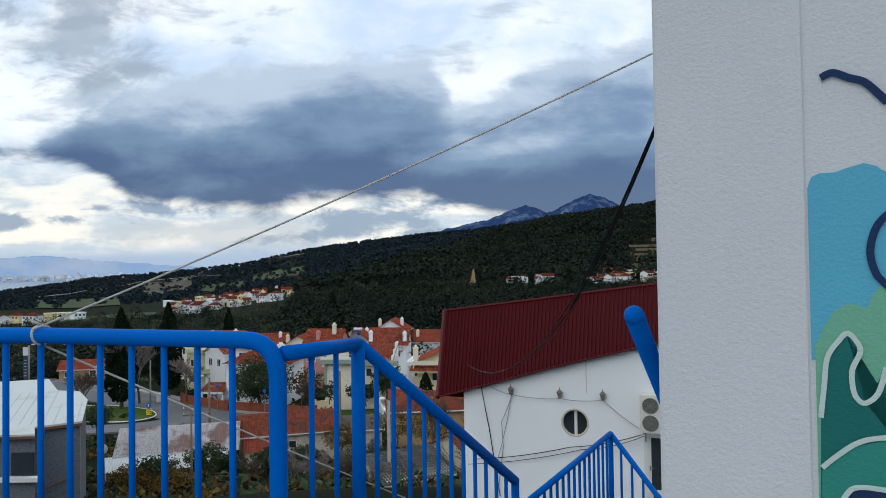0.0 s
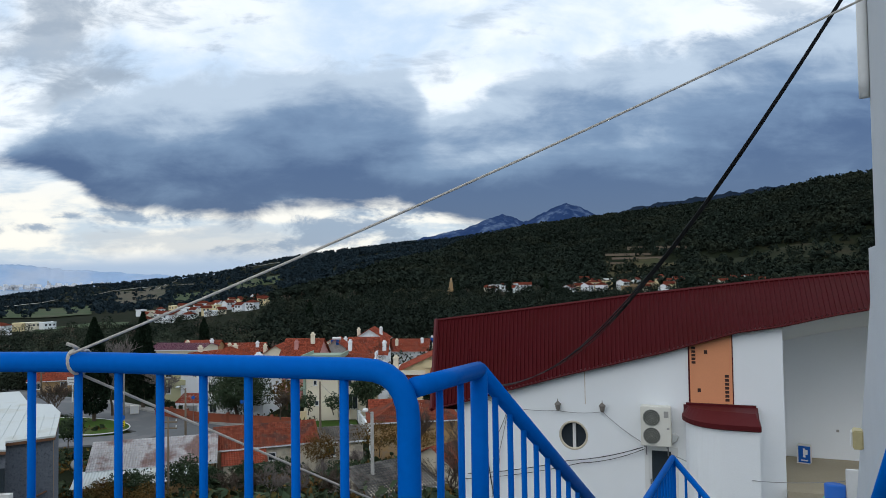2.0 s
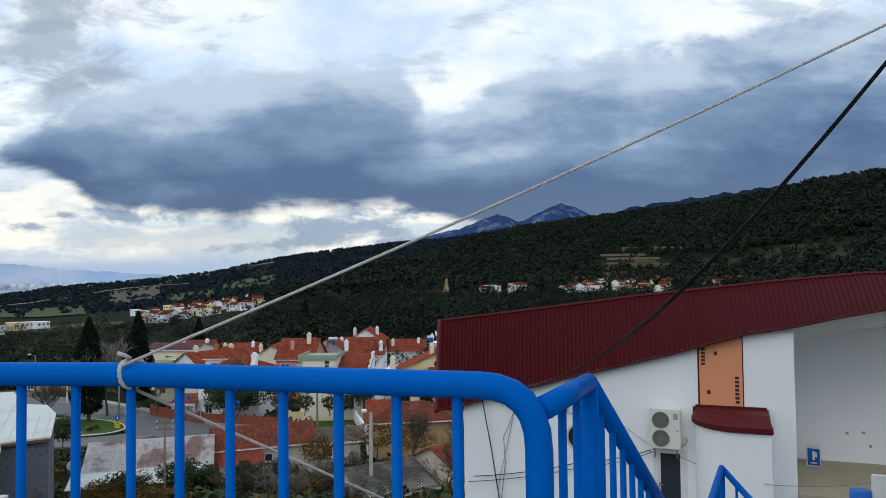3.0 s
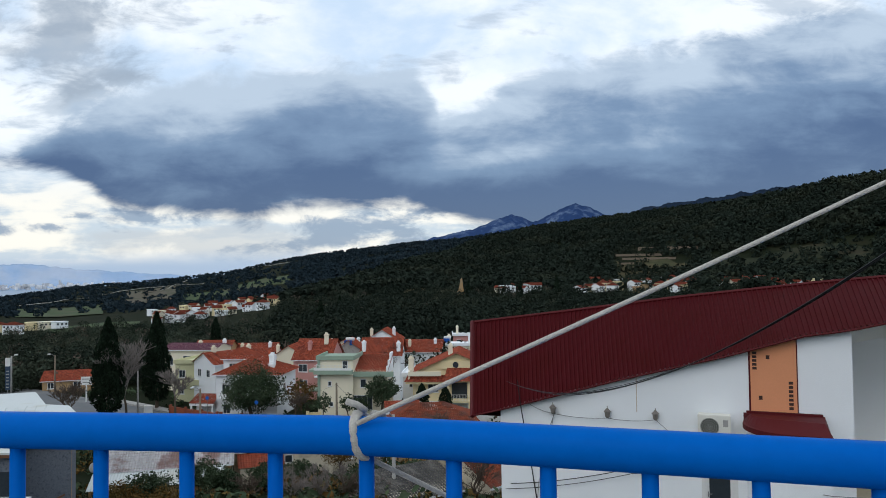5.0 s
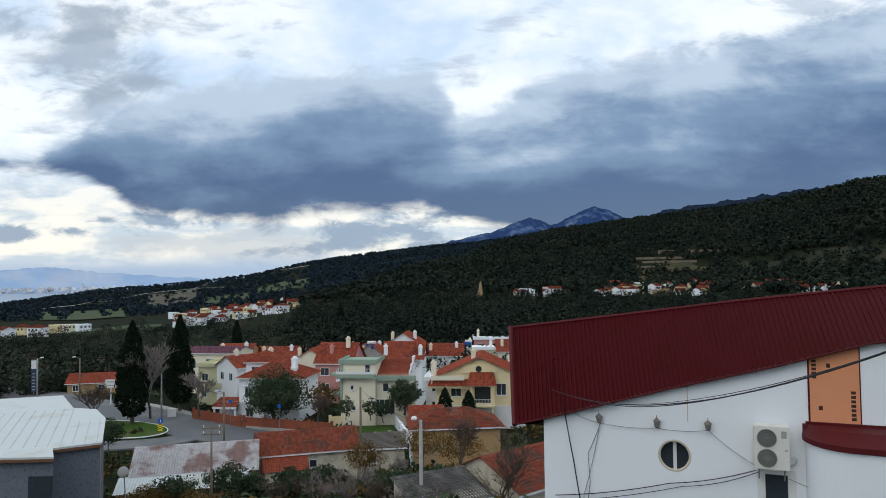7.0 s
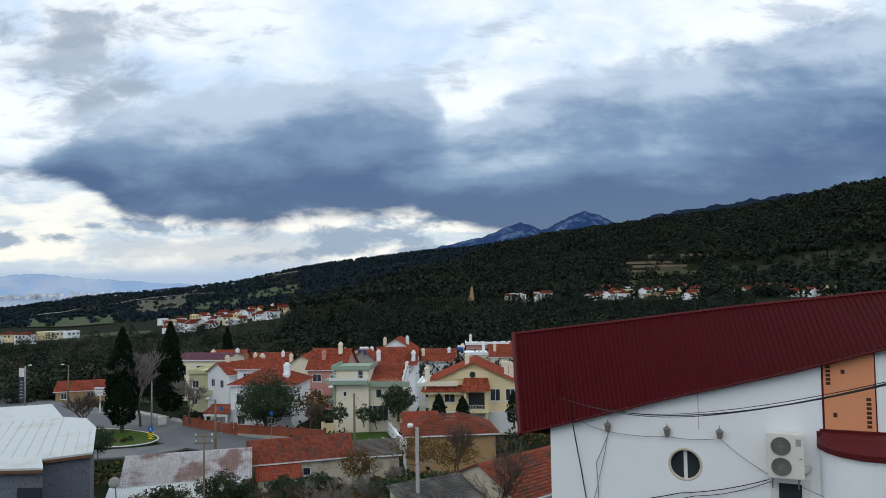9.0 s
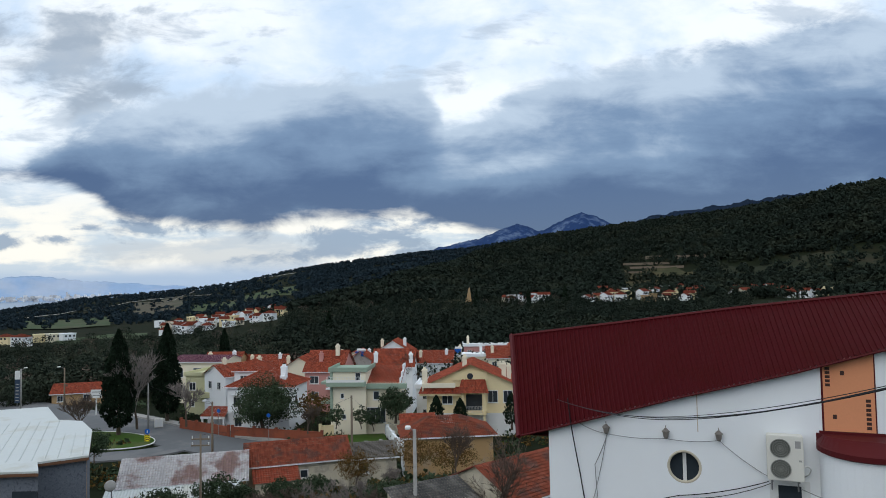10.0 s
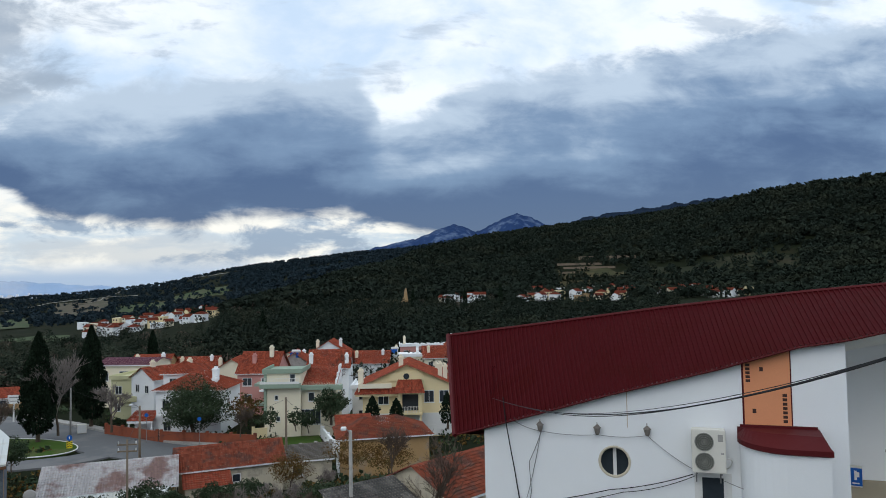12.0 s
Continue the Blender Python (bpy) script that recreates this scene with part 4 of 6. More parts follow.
tile_plane(bm, (-4.2, -1.6, 2.7), (0.2, -1.6, 2.7), (0.0, 1.4, 3.9), (-4.0, 1.4, 3.9))
part("porch_roof", bm, TILE, hw)
part("porch", boxes((-4.0, -3.75, -1.3, -1.05, -1, 2.7), (-0.3, -0.05, -1.3, -1.05, -1, 2.7), (-4.1, 0.1, -1.5, -1.3, 2.35, 2.7), (-4.0, 0.0, 1.0, 1.25, -1, 2.8)), WHITE, hw)
house("white house behind the corner with a small hipped tile roof", -39.6, 129.5, -18.9, 5.6, 6, 9.0 - 3.4, 0, WHITE, "hip", 1.7, windows=(("f", 1, 3.3, 1.2, 1.4),))
house("white gabled house with red tile roof", -42.2, 133.0, -21.4, 13, 7.2, 6.6, 48, WHITE, "gable", 1.9, windows=(("f", 1.5, 4.2, 1.3, 1.4), ("f", 5, 4.2, 1.3, 1.4), ("l", 1.4, 4.0, 1.2, 1.4), ("l", 4.4, 4.0, 1.2, 1.4)), chimneys=((2, 3.6, 7.6, 9.4, IVORY), (9, 2.6, 7.2, 9.2, IVORY)))

# pale yellow apartments
pa = house("pale yellow flat-roofed apartment house with balconies", -51.60, 139.22, -21.9, 7.6, 9, 6.6, -14, PALEYEL, "flat", 0, roof=PALEYEL,
           windows=(("f", 0.7, 0.8, 1.2, 1.4), ("f", 5.6, 0.8, 1.3, 1.4), ("f", 0.8, 3.9, 1.4, 1.5), ("f", 4.9, 3.9, 1.8, 1.5), ("r", 1, 3.9, 1.2, 1.5), ("r", 4, 3.9, 1.2, 1.5), ("r", 1, 0.8, 1.2, 1.4)))
part("balcony", boxes((2.3, 6.9, -1.2, 0, 2.7, 3.7)), PALEYEL, pa)
part("balcony", boxes((7.6, 8.7, 1.0, 4.2, 2.7, 3.6)), PALEYEL, pa)
house("pale house with faded purple-red metal roof", -59.2, 153.22, -22.6, 11.5, 8, 8.6, -10, IVORY, "gable", 1.0, roof=mat("faded_purple_sheet", (0.16, 0.06, 0.085), 0.7, 0.2, 0.5), windows=(("f", 4.6, 5.3, 2.2, 2.0), ("f", 8, 5.3, 2.4, 2.0), ("f", 1, 5.3, 1.4, 1.6)))
house("low cottage with rusty red tile roof", -84.44, 153.22, -22.83, 10.4, 6, 2.6, 14, OCHRE, "gable", 1.7, windows=(("f", 1, 0.8, 1.2, 1.3), ("f", 6, 0.8, 1.4, 1.3), ("l", 2, 0.9, 1.1, 1.2)), name="cottage")

# pink house and its neighbours
pk = house("pink house with steep red tile roof", -28.96, 139.22, -20.85, 7.2, 9, 6.0, -10, PINK, "gable", 3.6,
           windows=(("f", 1.0, 3.6, 1.8, 1.5), ("f", 4.6, 3.6, 1.6, 1.5), ("f", 1.2, 0.6, 1.6, 1.5), ("l", 3, 3.6, 1.2, 1.4)), chimneys=((2.6, 2.2, 7.2, 9.2, PINK), (5.6, 3.2, 8.6, 10.6, IVORY)))
part("balcony", boxes((4.6, 7.6, -1.4, 0, 2.7, 2.95)), WHITE, pk)
railing_part(pk, 4.7, 7.5, -1.35, 2.95)

# ivory house with sage trim
iv = house("ivory modern house with sage green bands and roof terrace", -20.79, 117.22, -20.72, 5.7, 7, 8.3, -6, IVORY, "flat", 0, roof=GREEN,
           windows=(("f", 1.6, 4.1, 0.6, 0.8, 0), ("f", 4.0, 6.8, 0.9, 1.4, 0), ("f", 1.8, 0.8, 0.7, 0.8, 0), ("l", 2, 7.0, 1.2, 1.4), ("l", 5, 4, 1.2, 1.4)))
part("band", boxes((-0.5, 5.75, -1.1, 0, 6.1, 6.75)), GREEN, iv)
part("terrace_wall", boxes((-0.45, 5.7, -1.05, -0.95, 6.75, 7.1)), PAINTW, iv)
railing_part(iv, -0.4, 5.6, -1.0, 7.0, 0.6)
part("side_balcony", boxes((-2.0, 0, 1.5, 4.5, 3.0, 3.3)), GREEN, iv)
part("side_balcony", boxes((-2.0, 0, 1.5, 4.5, 6.1, 6.5)), GREEN, iv)
part("side_pillar", boxes((-0.05, 0.35, -0.25, 0.05, 1.0, 8.3)), GREEN, iv)
ivw = house("ivory house wing with red tile roof and sage band", -15.51, 117.62, -20.91, 5.9, 6.0, 6.4, -6, IVORY, "lean", 2.3, over=0.15,
            windows=(("f", 1.5, 3.9, 1.0, 1.4, 0), ("f", 0.1, 0.3, 3.4, 2.4, 3), ("r", 2, 3.8, 1.1, 1.3)))
part("band", boxes((-0.05, 7.0, -0.75, 0, 5.75, 6.5)), GREEN, ivw)
part("parapet_step", boxes((5.75, 5.98, 0.2, 1.8, 6.0, 7.3), (5.75, 5.98, 1.8, 3.6, 6.0, 8.1), (5.75, 5.98, 3.6, 6, 6.0, 9.1)), WHITE, ivw)
house("white house behind with red tile roof", -15.6, 136.0, -21.8, 7.4, 8, 7.9, -4, WHITE, "gable", 3.0, windows=(("f", 1.5, 5.6, 1, 1.2), ("f", 5.2, 5.6, 1, 1.2)), chimneys=((0.4, 1.0, 7.5, 10.4, WHITE), (7, 1.0, 7.5, 10.2, WHITE)))
house("grey gabled house with solar tanks", -22.01, 149.22, -22.09, 5, 8, 7.8, 0, CONCRETE, "gabley", 2.0, windows=(("f", 2, 6.0, 0.9, 0.9, 0),))

# cream villa
cv = house("cream two-storey villa with wide red gable roof", -5.42, 115.22, -21.4, 14.0, 10, 7.0, -5, CREAM, "gabley", 3.1, over=0.7,
           windows=(("f", 2.4, 3.9, 1.7, 2.0), ("f", 9.6, 4.1, 1.6, 1.9), ("f", 12.0, 4.1, 1.5, 1.9), ("f", 9.7, 0.7, 1.6, 1.7), ("f", 12.1, 0.7, 1.5, 1.9), ("f", 2.5, 0.5, 1.6, 1.6), ("l", 2, 3.9, 1.3, 1.8), ("l", 6, 3.9, 1.3, 1.8), ("l", 3, 0.6, 1.3, 1.6)),
           chimneys=((6.0, 1.6, 8.6, 11.2, IVORY), (12.2, 2.6, 7.4, 9.9, IVORY), (13.0, 2.6, 7.2, 9.6, IVORY), (-0.4, 1.5, 6.6, 9.2, IVORY, 0.4)), name="villa")
bm = bmesh.new()
tile_plane(bm, (-1.2, -1.5, 5.7), (5.6, -1.5, 5.7), (5.4, 0.0, 6.6), (-0.8, 0.0, 6.6))
part("porch_roof", bm, TILE, cv)
bm = bmesh.new()
tile_plane(bm, (5.0, -2.4, 5.9), (9.8, -2.4, 5.9), (9.2, 0.0, 7.9), (5.6, 0.0, 7.9))
part("porch_roof", bm, TILE, cv)
part("porch", boxes((5.6, 5.95, -2.0, -1.65, -1, 5.8), (8.9, 9.25, -2.0, -1.65, -1, 5.8), (5.4, 9.4, -2.2, 0, 2.6, 2.9), (-1.0, 5.4, -1.3, 0, 5.35, 5.7)), CREAM, cv)
railing_part(cv, 5.9, 8.9, -2.0, 2.9)
# flat dark sheet on the wall, standing for the shade inside the loggia
part("loggia_shade_sheet", boxes((6.2, 8.7, -0.02, 0.0, 2.9, 5.4)), GLASS, cv)
part("roof_terrace", boxes((-0.6, 4.6, -1.2, -1.0, 6.6, 7.3), (-0.6, -0.4, -1.0, 1.5, 6.0, 7.3)), IVORY, cv)
part("attic_wall", boxes((4.2, 9.6, -0.25, 0.05, 7.6, 8.9)), CREAM, cv)
part("plinth", boxes((-0.08, 14.08, -0.08, 0, -1, 2.5)), PAINTW, cv)
bm = bmesh.new()
tube(bm, ((6.9, -0.32, 8.25), (6.9, -0.25, 8.25)), 0.48, 12)
part("ornament", bm, GLASS, cv, "dark round attic ornament")
house("white side wing with roof terrace", -7.18, 121.22, -21.69, 5.5, 8, 5.8, -5, WHITE, "flat", 0, windows=(("f", 1, 4, 1.2, 1.6), ("f", 1, 0.8, 1.2, 1.6)))
house("villa neighbour with red lean roof", 7.36, 138.22, -25.01, 8, 9, 7.6, -6, DIRTY, "gabley", 2.8, windows=(("f", 1.5, 4.5, 1.2, 1.5),), chimneys=((1, 1, 8, 11, IVORY),))

# farther rooftops of the terrace row
for i, (px_, sy, w_, h_, k_, wm_) in enumerate(((-27.5, 170, 9, 6.0, "gabley", IVORY), (-18, 172, 8, 8.2, "gabley", WHITE), (-38, 160, 8, 5.8, "gabley", IVORY), (-48, 168, 9, 5.4, "gable", WHITE), (-9, 176, 9, 5.0, "gable", WHITE), (1, 182, 8, 5.6, "flat", IVORY),
                                              (9, 178, 8, 5.6, "gable", IVORY), (16, 186, 8, 7.5, "gabley", WHITE), (23, 172, 9, 9, "gable", IVORY), (-57, 165, 8, 6.5, "gable", OCHRE), (4, 200, 16, 6.5, "flat", PINK), (20, 158, 7, 9.4, "gable", WHITE))):
    house("terrace row house with tile roof and chimney" if k_ != "flat" else "white flat-roofed terrace row house", px_, sy, -22.7, w_, 9, h_, -8 + 3 * (i % 4), wm_, k_, 2.6,
          windows=(("f", 1, h_ - 2.4, 1.2, 1.4), ("f", w_ - 2.6, h_ - 2.4, 1.2, 1.4)), chimneys=((1.2, 2, h_, h_ + 2.6, IVORY), (w_ - 1.5, 3, h_, h_ + 2.8, WHITE)), group="terrace row beyond the villas")

# low farm buildings below the terrace
t1 = house("old farm cottage with weathered red tile roof", -23.42, 77.22, -19.7, 10.4, 5.6, 2.7, 17, DIRTY, "gable", 1.75, OLDTILE, 0.4, windows=(("f", 5.2, 0.9, 0.9, 0.9, 0),), name="cottage")
bm = bmesh.new()
tile_plane(bm, (0.3, -3.0, 1.5), (5.0, -3.0, 1.5), (5.0, 0.0, 2.4), (0.3, 0.0, 2.4))
part("lean_to_roof", bm, TILE, t1)
part("lean_to", boxes((0.5, 4.8, -2.8, 0, -3, 1.5)), DIRTY, t1)
s1 = house("low shed with limewashed old tile roof", -34.0, 71.22, -19.2, 11.4, 7.0, 1.9, 14, OCHRE, "gable", 1.9, LIMED, 0.4, name="shed")
bm = bmesh.new()
cols = [[bm.verts.new((0.14 * i - 1.2, y_, z_ + (0.05 if i % 2 else 0.0))) for y_, z_ in ((-3.2, 0.95), (-0.2, 1.75))] for i in range(88)]
for a, b in zip(cols, cols[1:]):
    bm.faces.new((a[0], b[0], b[1], a[1]))
part("lean_to_roof", bm, SHEET, s1, "white corrugated lean-to roof")
part("lean_to", boxes((-1.0, 10.8, -3.0, 0, -4, 1.0)), OCHRE, s1)
t2 = house("ochre cottage with old hipped tile roof", -7.76, 87.22, -19.7, 10.6, 7.0, 3.2, 6, OCHRE, "hip", 1.7, OLDTILE, 0.5, windows=(("l", 1.5, 0.8, 1.0, 1.6), ("l", 4, 0.8, 1.0, 1.6)), name="cottage")
part("side_wall", boxes((-0.06, -0.02, 0, 7.0, -3, 3.1)), WHITE, t2)
house("small annex with bright tile roof", -8.43, 96.22, -19.6, 4.2, 4, 2.6, 6, OCHRE, "gable", 1.2, TILE, 0.3, name="annex")
house("low barn with worn red tile roof", 2.0, 57.8, -18.5, 12.0, 8.4, 3.2, 40, DIRTY, "gable", 2.0, OLDTILE, 0.4, name="barn")
house("low barn with grey cement sheet roof", -5.6, 55.0, -16.7, 6.0, 4.5, 1.2, 30, DIRTY, "lean", 1.2, mat("grey_cement_sheet", (0.07, 0.066, 0.062), 0.95, 0.4, 0.6, 0.3, 10, (0.15, 0.14, 0.125), island=0.3), 0.4, name="barn")
house("outbuilding with cement roof and dark opening", -14.43, 83.22, -20.01, 6.0, 5, 2.1, 12, DIRTY, "lean", 0.6, mat("brown_cement_sheet", (0.13, 0.115, 0.10), 0.95, 0.4, 0.6, 0.3, 10), 0.35, windows=(("f", 1.6, 0.3, 1.2, 1.2, 0),), name="outbuilding")

# grey building with the white sheet roof
lb = thing("workshop", "grey roughcast workshop with white sheet metal roof", "building")
bm = bmesh.new()
poly = [-25.93, 48.57, -29.62, 56.67, -32.18, 60.39, -34.43, 61.09, -38.82, 67.59, -47.90, 64.48, -33.88, 44.59, -27.04, 44.90, -28.32, 47.08]
outline = list(zip(poly[::2], poly[1::2]))
prism(bm, outline, "z", -9.12, -9.0)
part("roof", bm, SHEET, lb)
bm = bmesh.new()
prism(bm, [(x * 1.0, y) for x, y in outline], "z", -9.3, -9.13)
part("fascia", bm, RUST, lb, "rust-brown roof edge")
cx, cy = sum(p[0] for p in outline) / 9, sum(p[1] for p in outline) / 9
bm = bmesh.new()
prism(bm, [(cx + (x - cx) * 0.965, cy + (y - cy) * 0.965) for x, y in outline], "z", -17, -9.3)
part("wall", bm, GREYSTUCCO, lb)
x1, y1 = outline[0]
part("corner_pillar", boxes((x1 - 0.75, x1 - 0.4, y1 + 0.25, y1 + 0.6, -17, -9.35)), OCHRE, lb)
x2, y2 = outline[7]
run = Vector((outline[1][0] - outline[0][0], outline[1][1] - outline[0][1], 0)).normalized()
across = Vector((-run.y, run.x, 0))
for i in range(14):
    p = Vector((x1, y1, -8.99)) + across * (0.35 + 0.7 * i) + run * (0.3 if i < 5 else 0.6)
    part("seam", tubes(((p, p + run * (8.0 if i < 3 else 14.0)), 0.035), seg=4), SHEET, lb)
part("window", boxes((x2 - 1.6, x2 - 0.2, y2 + 0.15, y2 + 0.25, -11.6, -10.2)), GLASS, lb)
part("ledge", boxes((x2 - 2.2, x2 + 0.3, y2 - 0.1, y2 + 0.3, -12.0, -11.7)), PAINTW, lb)
part("pipe", tubes(((Vector((x1 - 0.5, y1 - 0.1, -12.6)), Vector((x2 - 3.0, y2 - 0.4, -14.2))), 0.06)), RUST, lb, "rusty sloping pipe")
dish = thing("satellite_dish", "pale round satellite dish beside the workshop", "satellite dish", pose(x1 + 0.9, y1 + 1.0, -11.2, 80, 0, 30))
bm = bmesh.new()
bmesh.ops.create_uvsphere(bm, u_segments=16, v_segments=8, radius=0.36, matrix=Matrix.Diagonal((1, 1, 0.2, 1)))
part("reflector", bm, CONCRETE, dish, smooth=True)
part("mount", tubes((((0, 0, 0), (0.1, -0.3, -0.4), (0.2, -2.2, -0.6)), 0.04)), GREYWIRE, dish)


# ---- roads, kerbs, garden walls ----
def ribbon(name, label, pts, width, z, material, cat, kind="structure", thick=0.05):
    bm = bmesh.new()
    pts = [Vector((x, y, z)) for x, y in pts]
    fine = []
    for i in range(len(pts) - 1):
        p0, p1, p2, p3 = pts[max(i - 1, 0)], pts[i], pts[i + 1], pts[min(i + 2, len(pts) - 1)]
        for k in range(6):
            t = k / 6
            fine.append(0.5 * ((2 * p1) + (p2 - p0) * t + (2 * p0 - 5 * p1 + 4 * p2 - p3) * t * t + (3 * p1 - p0 - 3 * p2 + p3) * t ** 3))
    fine.append(pts[-1])
    rows = []
    for i, p in enumerate(fine):
        d = (fine[min(i + 1, len(fine) - 1)] - fine[max(i - 1, 0)]).normalized()
        n = Vector((-d.y, d.x, 0)) * width / 2
        rows.append([bm.verts.new(q) for q in (p + n, p - n, p - n - Vector((0, 0, thick)), p + n - Vector((0, 0, thick)))])
    for a, b in zip(rows, rows[1:]):
        for k in range(4):
            bm.faces.new((a[k], a[(k + 1) % 4], b[(k + 1) % 4], b[k]))
    bm.faces.new(rows[0])
    bm.faces.new(rows[-1][::-1])
    return tagged(part(name, bm, material), label, cat, kind=kind), fine


ROAD = [(-120.95, 166.11), (-92.87, 153.17), (-73.06, 139.61), (-58.8, 128.8), (-47.8, 119.4), (-36.8, 111.2), (-24.25, 104.66), (-14.36, 101.88)]
ribbon("road", "grey asphalt village road curving past a lawn", ROAD, 9.5, -22.3, ASPHALT, "road", thick=0.5)
SIDEROAD = [(-41.5, 112.5), (-45.5, 107.5), (-53.8, 105.2), (-66.0, 107.0)]
ribbon("road_side", "grey asphalt side road", SIDEROAD, 5.5, -22.29, ASPHALT, "road", thick=0.5)
ribbon("pavement", "pale concrete pavement edge along the road", [(x + 3.2, y + 5.2) for x, y in ROAD[2:]], 1.6, -22.15, CONCRETE, "pavement", thick=0.5)
# lawn island with a pale kerb
icx, icy = -57.5, 116.0
bm = bmesh.new()
prism(bm, [(icx + 10.0 * math.cos(a), icy + 6.0 * math.sin(a) - 3.0 * math.cos(a)) for a in [2 * math.pi * i / 36 for i in range(36)]], "z", -22.6, -22.16)
isl = tagged(part("lawn", bm, GRASS), "green lawn island beside the road", "lawn", kind="structure")
bm = bmesh.new()
tube(bm, [(icx + 10.1 * math.cos(a), icy + 6.1 * math.sin(a) - 3.0 * math.cos(a), -22.2) for a in [2 * math.pi * i / 48 for i in range(49)]], 0.10, 6, False)
part("kerb", bm, PAINTW, isl)


def garden_wall(label, p, q, z, h, material, cap=None, name="garden_wall"):
    o = thing(name, label, "wall")
    p, q = Vector((*p, z)), Vector((*q, z))
    d = (q - p).normalized()
    n = Vector((-d.y, d.x, 0)) * 0.12
    bm = bmesh.new()
    prism(bm, [((p + n).x, (p + n).y), ((q + n).x, (q + n).y), ((q - n).x, (q - n).y), ((p - n).x, (p - n).y)], "z", z - 1.5, z + h)
    part("wall", bm, material, o)
    bm = bmesh.new()
    prism(bm, [((p + n * 1.4).x, (p + n * 1.4).y), ((q + n * 1.4).x, (q + n * 1.4).y), ((q - n * 1.4).x, (q - n * 1.4).y), ((p - n * 1.4).x, (p - n * 1.4).y)], "z", z + h, z + h + 0.08)
    part("coping", bm, cap or material, o)
    k = max(2, int((q - p).length / 4))
    for i in range(k + 1):
        c = p.lerp(q, i / k)
        part("pier", boxes((c.x - 0.22, c.x + 0.22, c.y - 0.22, c.y + 0.22, z - 1, z + h + 0.35)), cap or material, o)


garden_wall("red-brown brick garden wall beside the road", (-47.2, 124.6), (-37.2, 117.6), -22.2, 1.3, BRICK)
garden_wall("red-brown brick garden wall beside the road", (-36.5, 117.35), (-21.4, 111.9), -22.2, 1.3, BRICK)
garden_wall("cream rendered garden wall before the ivory house", (-22.44, 116.75), (-12.84, 119.28), -22.2, 1.3, CREAM)
garden_wall("white rendered garden wall sloping to the cottage", (-12.72, 120.16), (-9.39, 105.49), -22.2, 1.3, WHITE)
garden_wall("low grey block wall in a yard", (-13.97, 104.34), (-9.91, 106.07), -21.8, 0.8, CONCRETE)
bm = bmesh.new()
prism(bm, [(-19.22, 107.50), (-10.77, 106.75), (-12.25, 116.15), (-21.51, 115.36)], "z", -22.8, -22.1)
tagged(part("lawn_garden", bm, GRASS), "green garden lawn behind a cream wall", "lawn", kind="structure")


# ---- poles, lamps, signs ----
def pole(label, x, y, z0, z1, r, material, lamp=None, arms=0, name="utility_pole"):
    o = thing(name, label, "pole", Matrix.Translation((x, y, z0)), "poles along the road")
    h = z1 - z0
    part("post", tubes((((0, 0, -1), (0, 0, h)), [r * 1.25, r * 0.8]), seg=10), material, o, smooth=True)
    for k in range(arms):
        part("crossarm", boxes((-0.8, 0.8, -0.06, 0.06, h - 0.5 - 0.55 * k, h - 0.38 - 0.55 * k)), WOOD, o)
        for xx in (-0.7, 0.0, 0.7):
            part("insulator", tubes((((xx, 0, h - 0.38 - .55 * k), (xx, 0, h - 0.18 - .55 * k)), 0.05), seg=6), PAINTW, o)
    if lamp:
        part("arm", tubes((((0, 0, h - 0.3), (lamp * 0.5, -0.1, h + 0.1), (lamp, -0.3, h + 0.25)), 0.035)), GREYWIRE, o)
        part("lamp_head", soft_boxes(0.05, (lamp - 0.2, lamp + 0.22, -0.95, -0.2, h + 0.16, h + 0.36)), PAINTW, o)


pole("grey concrete street lamp pole with white head", -5.66, 58.22, -9.75 - 14, -9.75, 0.16, CONCRETE, lamp=-0.5, name="street_lamp")
pole("weathered wooden utility pole", -13.92, 87.22, -11.57 - 9, -11.57, 0.14, WOOD, arms=0)
pole("wooden pole with street lamp over the road", -34.65, 101.22, -14.22 - 9, -14.22, 0.15, WOOD, lamp=-0.9)
pole("slim wooden utility pole with crossarms", -24.39, 65.22, -11.20 - 10, -11.20, 0.10, WOOD, arms=2)
pole("grey concrete utility pole beside the cypress", -53.04, 125.22, -14.78 - 8, -14.78, 0.14, CONCRETE)
pole("wooden street lamp pole by the cottage", -79.20, 148.22, -14.33 - 8, -14.33, 0.15, WOOD, lamp=-0.9)
pole("street lamp by a tall blue banner", -82.17, 138.22, -13.30 - 9, -13.30, 0.16, CONCRETE, lamp=1.2)
cab = thing("utility_cabinet", "grey metal utility cabinet beside the road", "cabinet", pose(-51.4, 125.6, -22.3, 0, 0, 20))
part("case", soft_boxes(0.04, (-0.7, 0.7, -0.35, 0.35, 0.1, 1.5)), ACBODY, cab)
part("plinth", boxes((-0.75, 0.75, -0.4, 0.4, -0.3, 0.1)), CONCRETE, cab)
part("door", boxes((-0.6, -0.02, -0.375, -0.352, 0.2, 1.4)), PAINTW, cab)
part("door", boxes((0.02, 0.6, -0.375, -0.352, 0.2, 1.4)), PAINTW, cab)
ban = thing("banner_sign", "tall blue banner sign with a pale head", "sign", Matrix.Translation((-82.25, 137.22, -20.74)))
part("panel", boxes((-0.45, 0.45, -0.06, 0.06, 1.2, 5.6)), mat("faded_blue_banner", (0.035, 0.06, 0.10), 0.7, 0.2, 1), ban)
part("head", boxes((-0.45, 0.45, -0.06, 0.06, 5.6, 7.2)), PAINTW, ban)
for i in range(6):
    part("print_bar", boxes((-0.28, 0.28, -0.075, -0.06, 1.6 + 0.6 * i, 1.78 + 0.6 * i)), CONCRETE, ban)
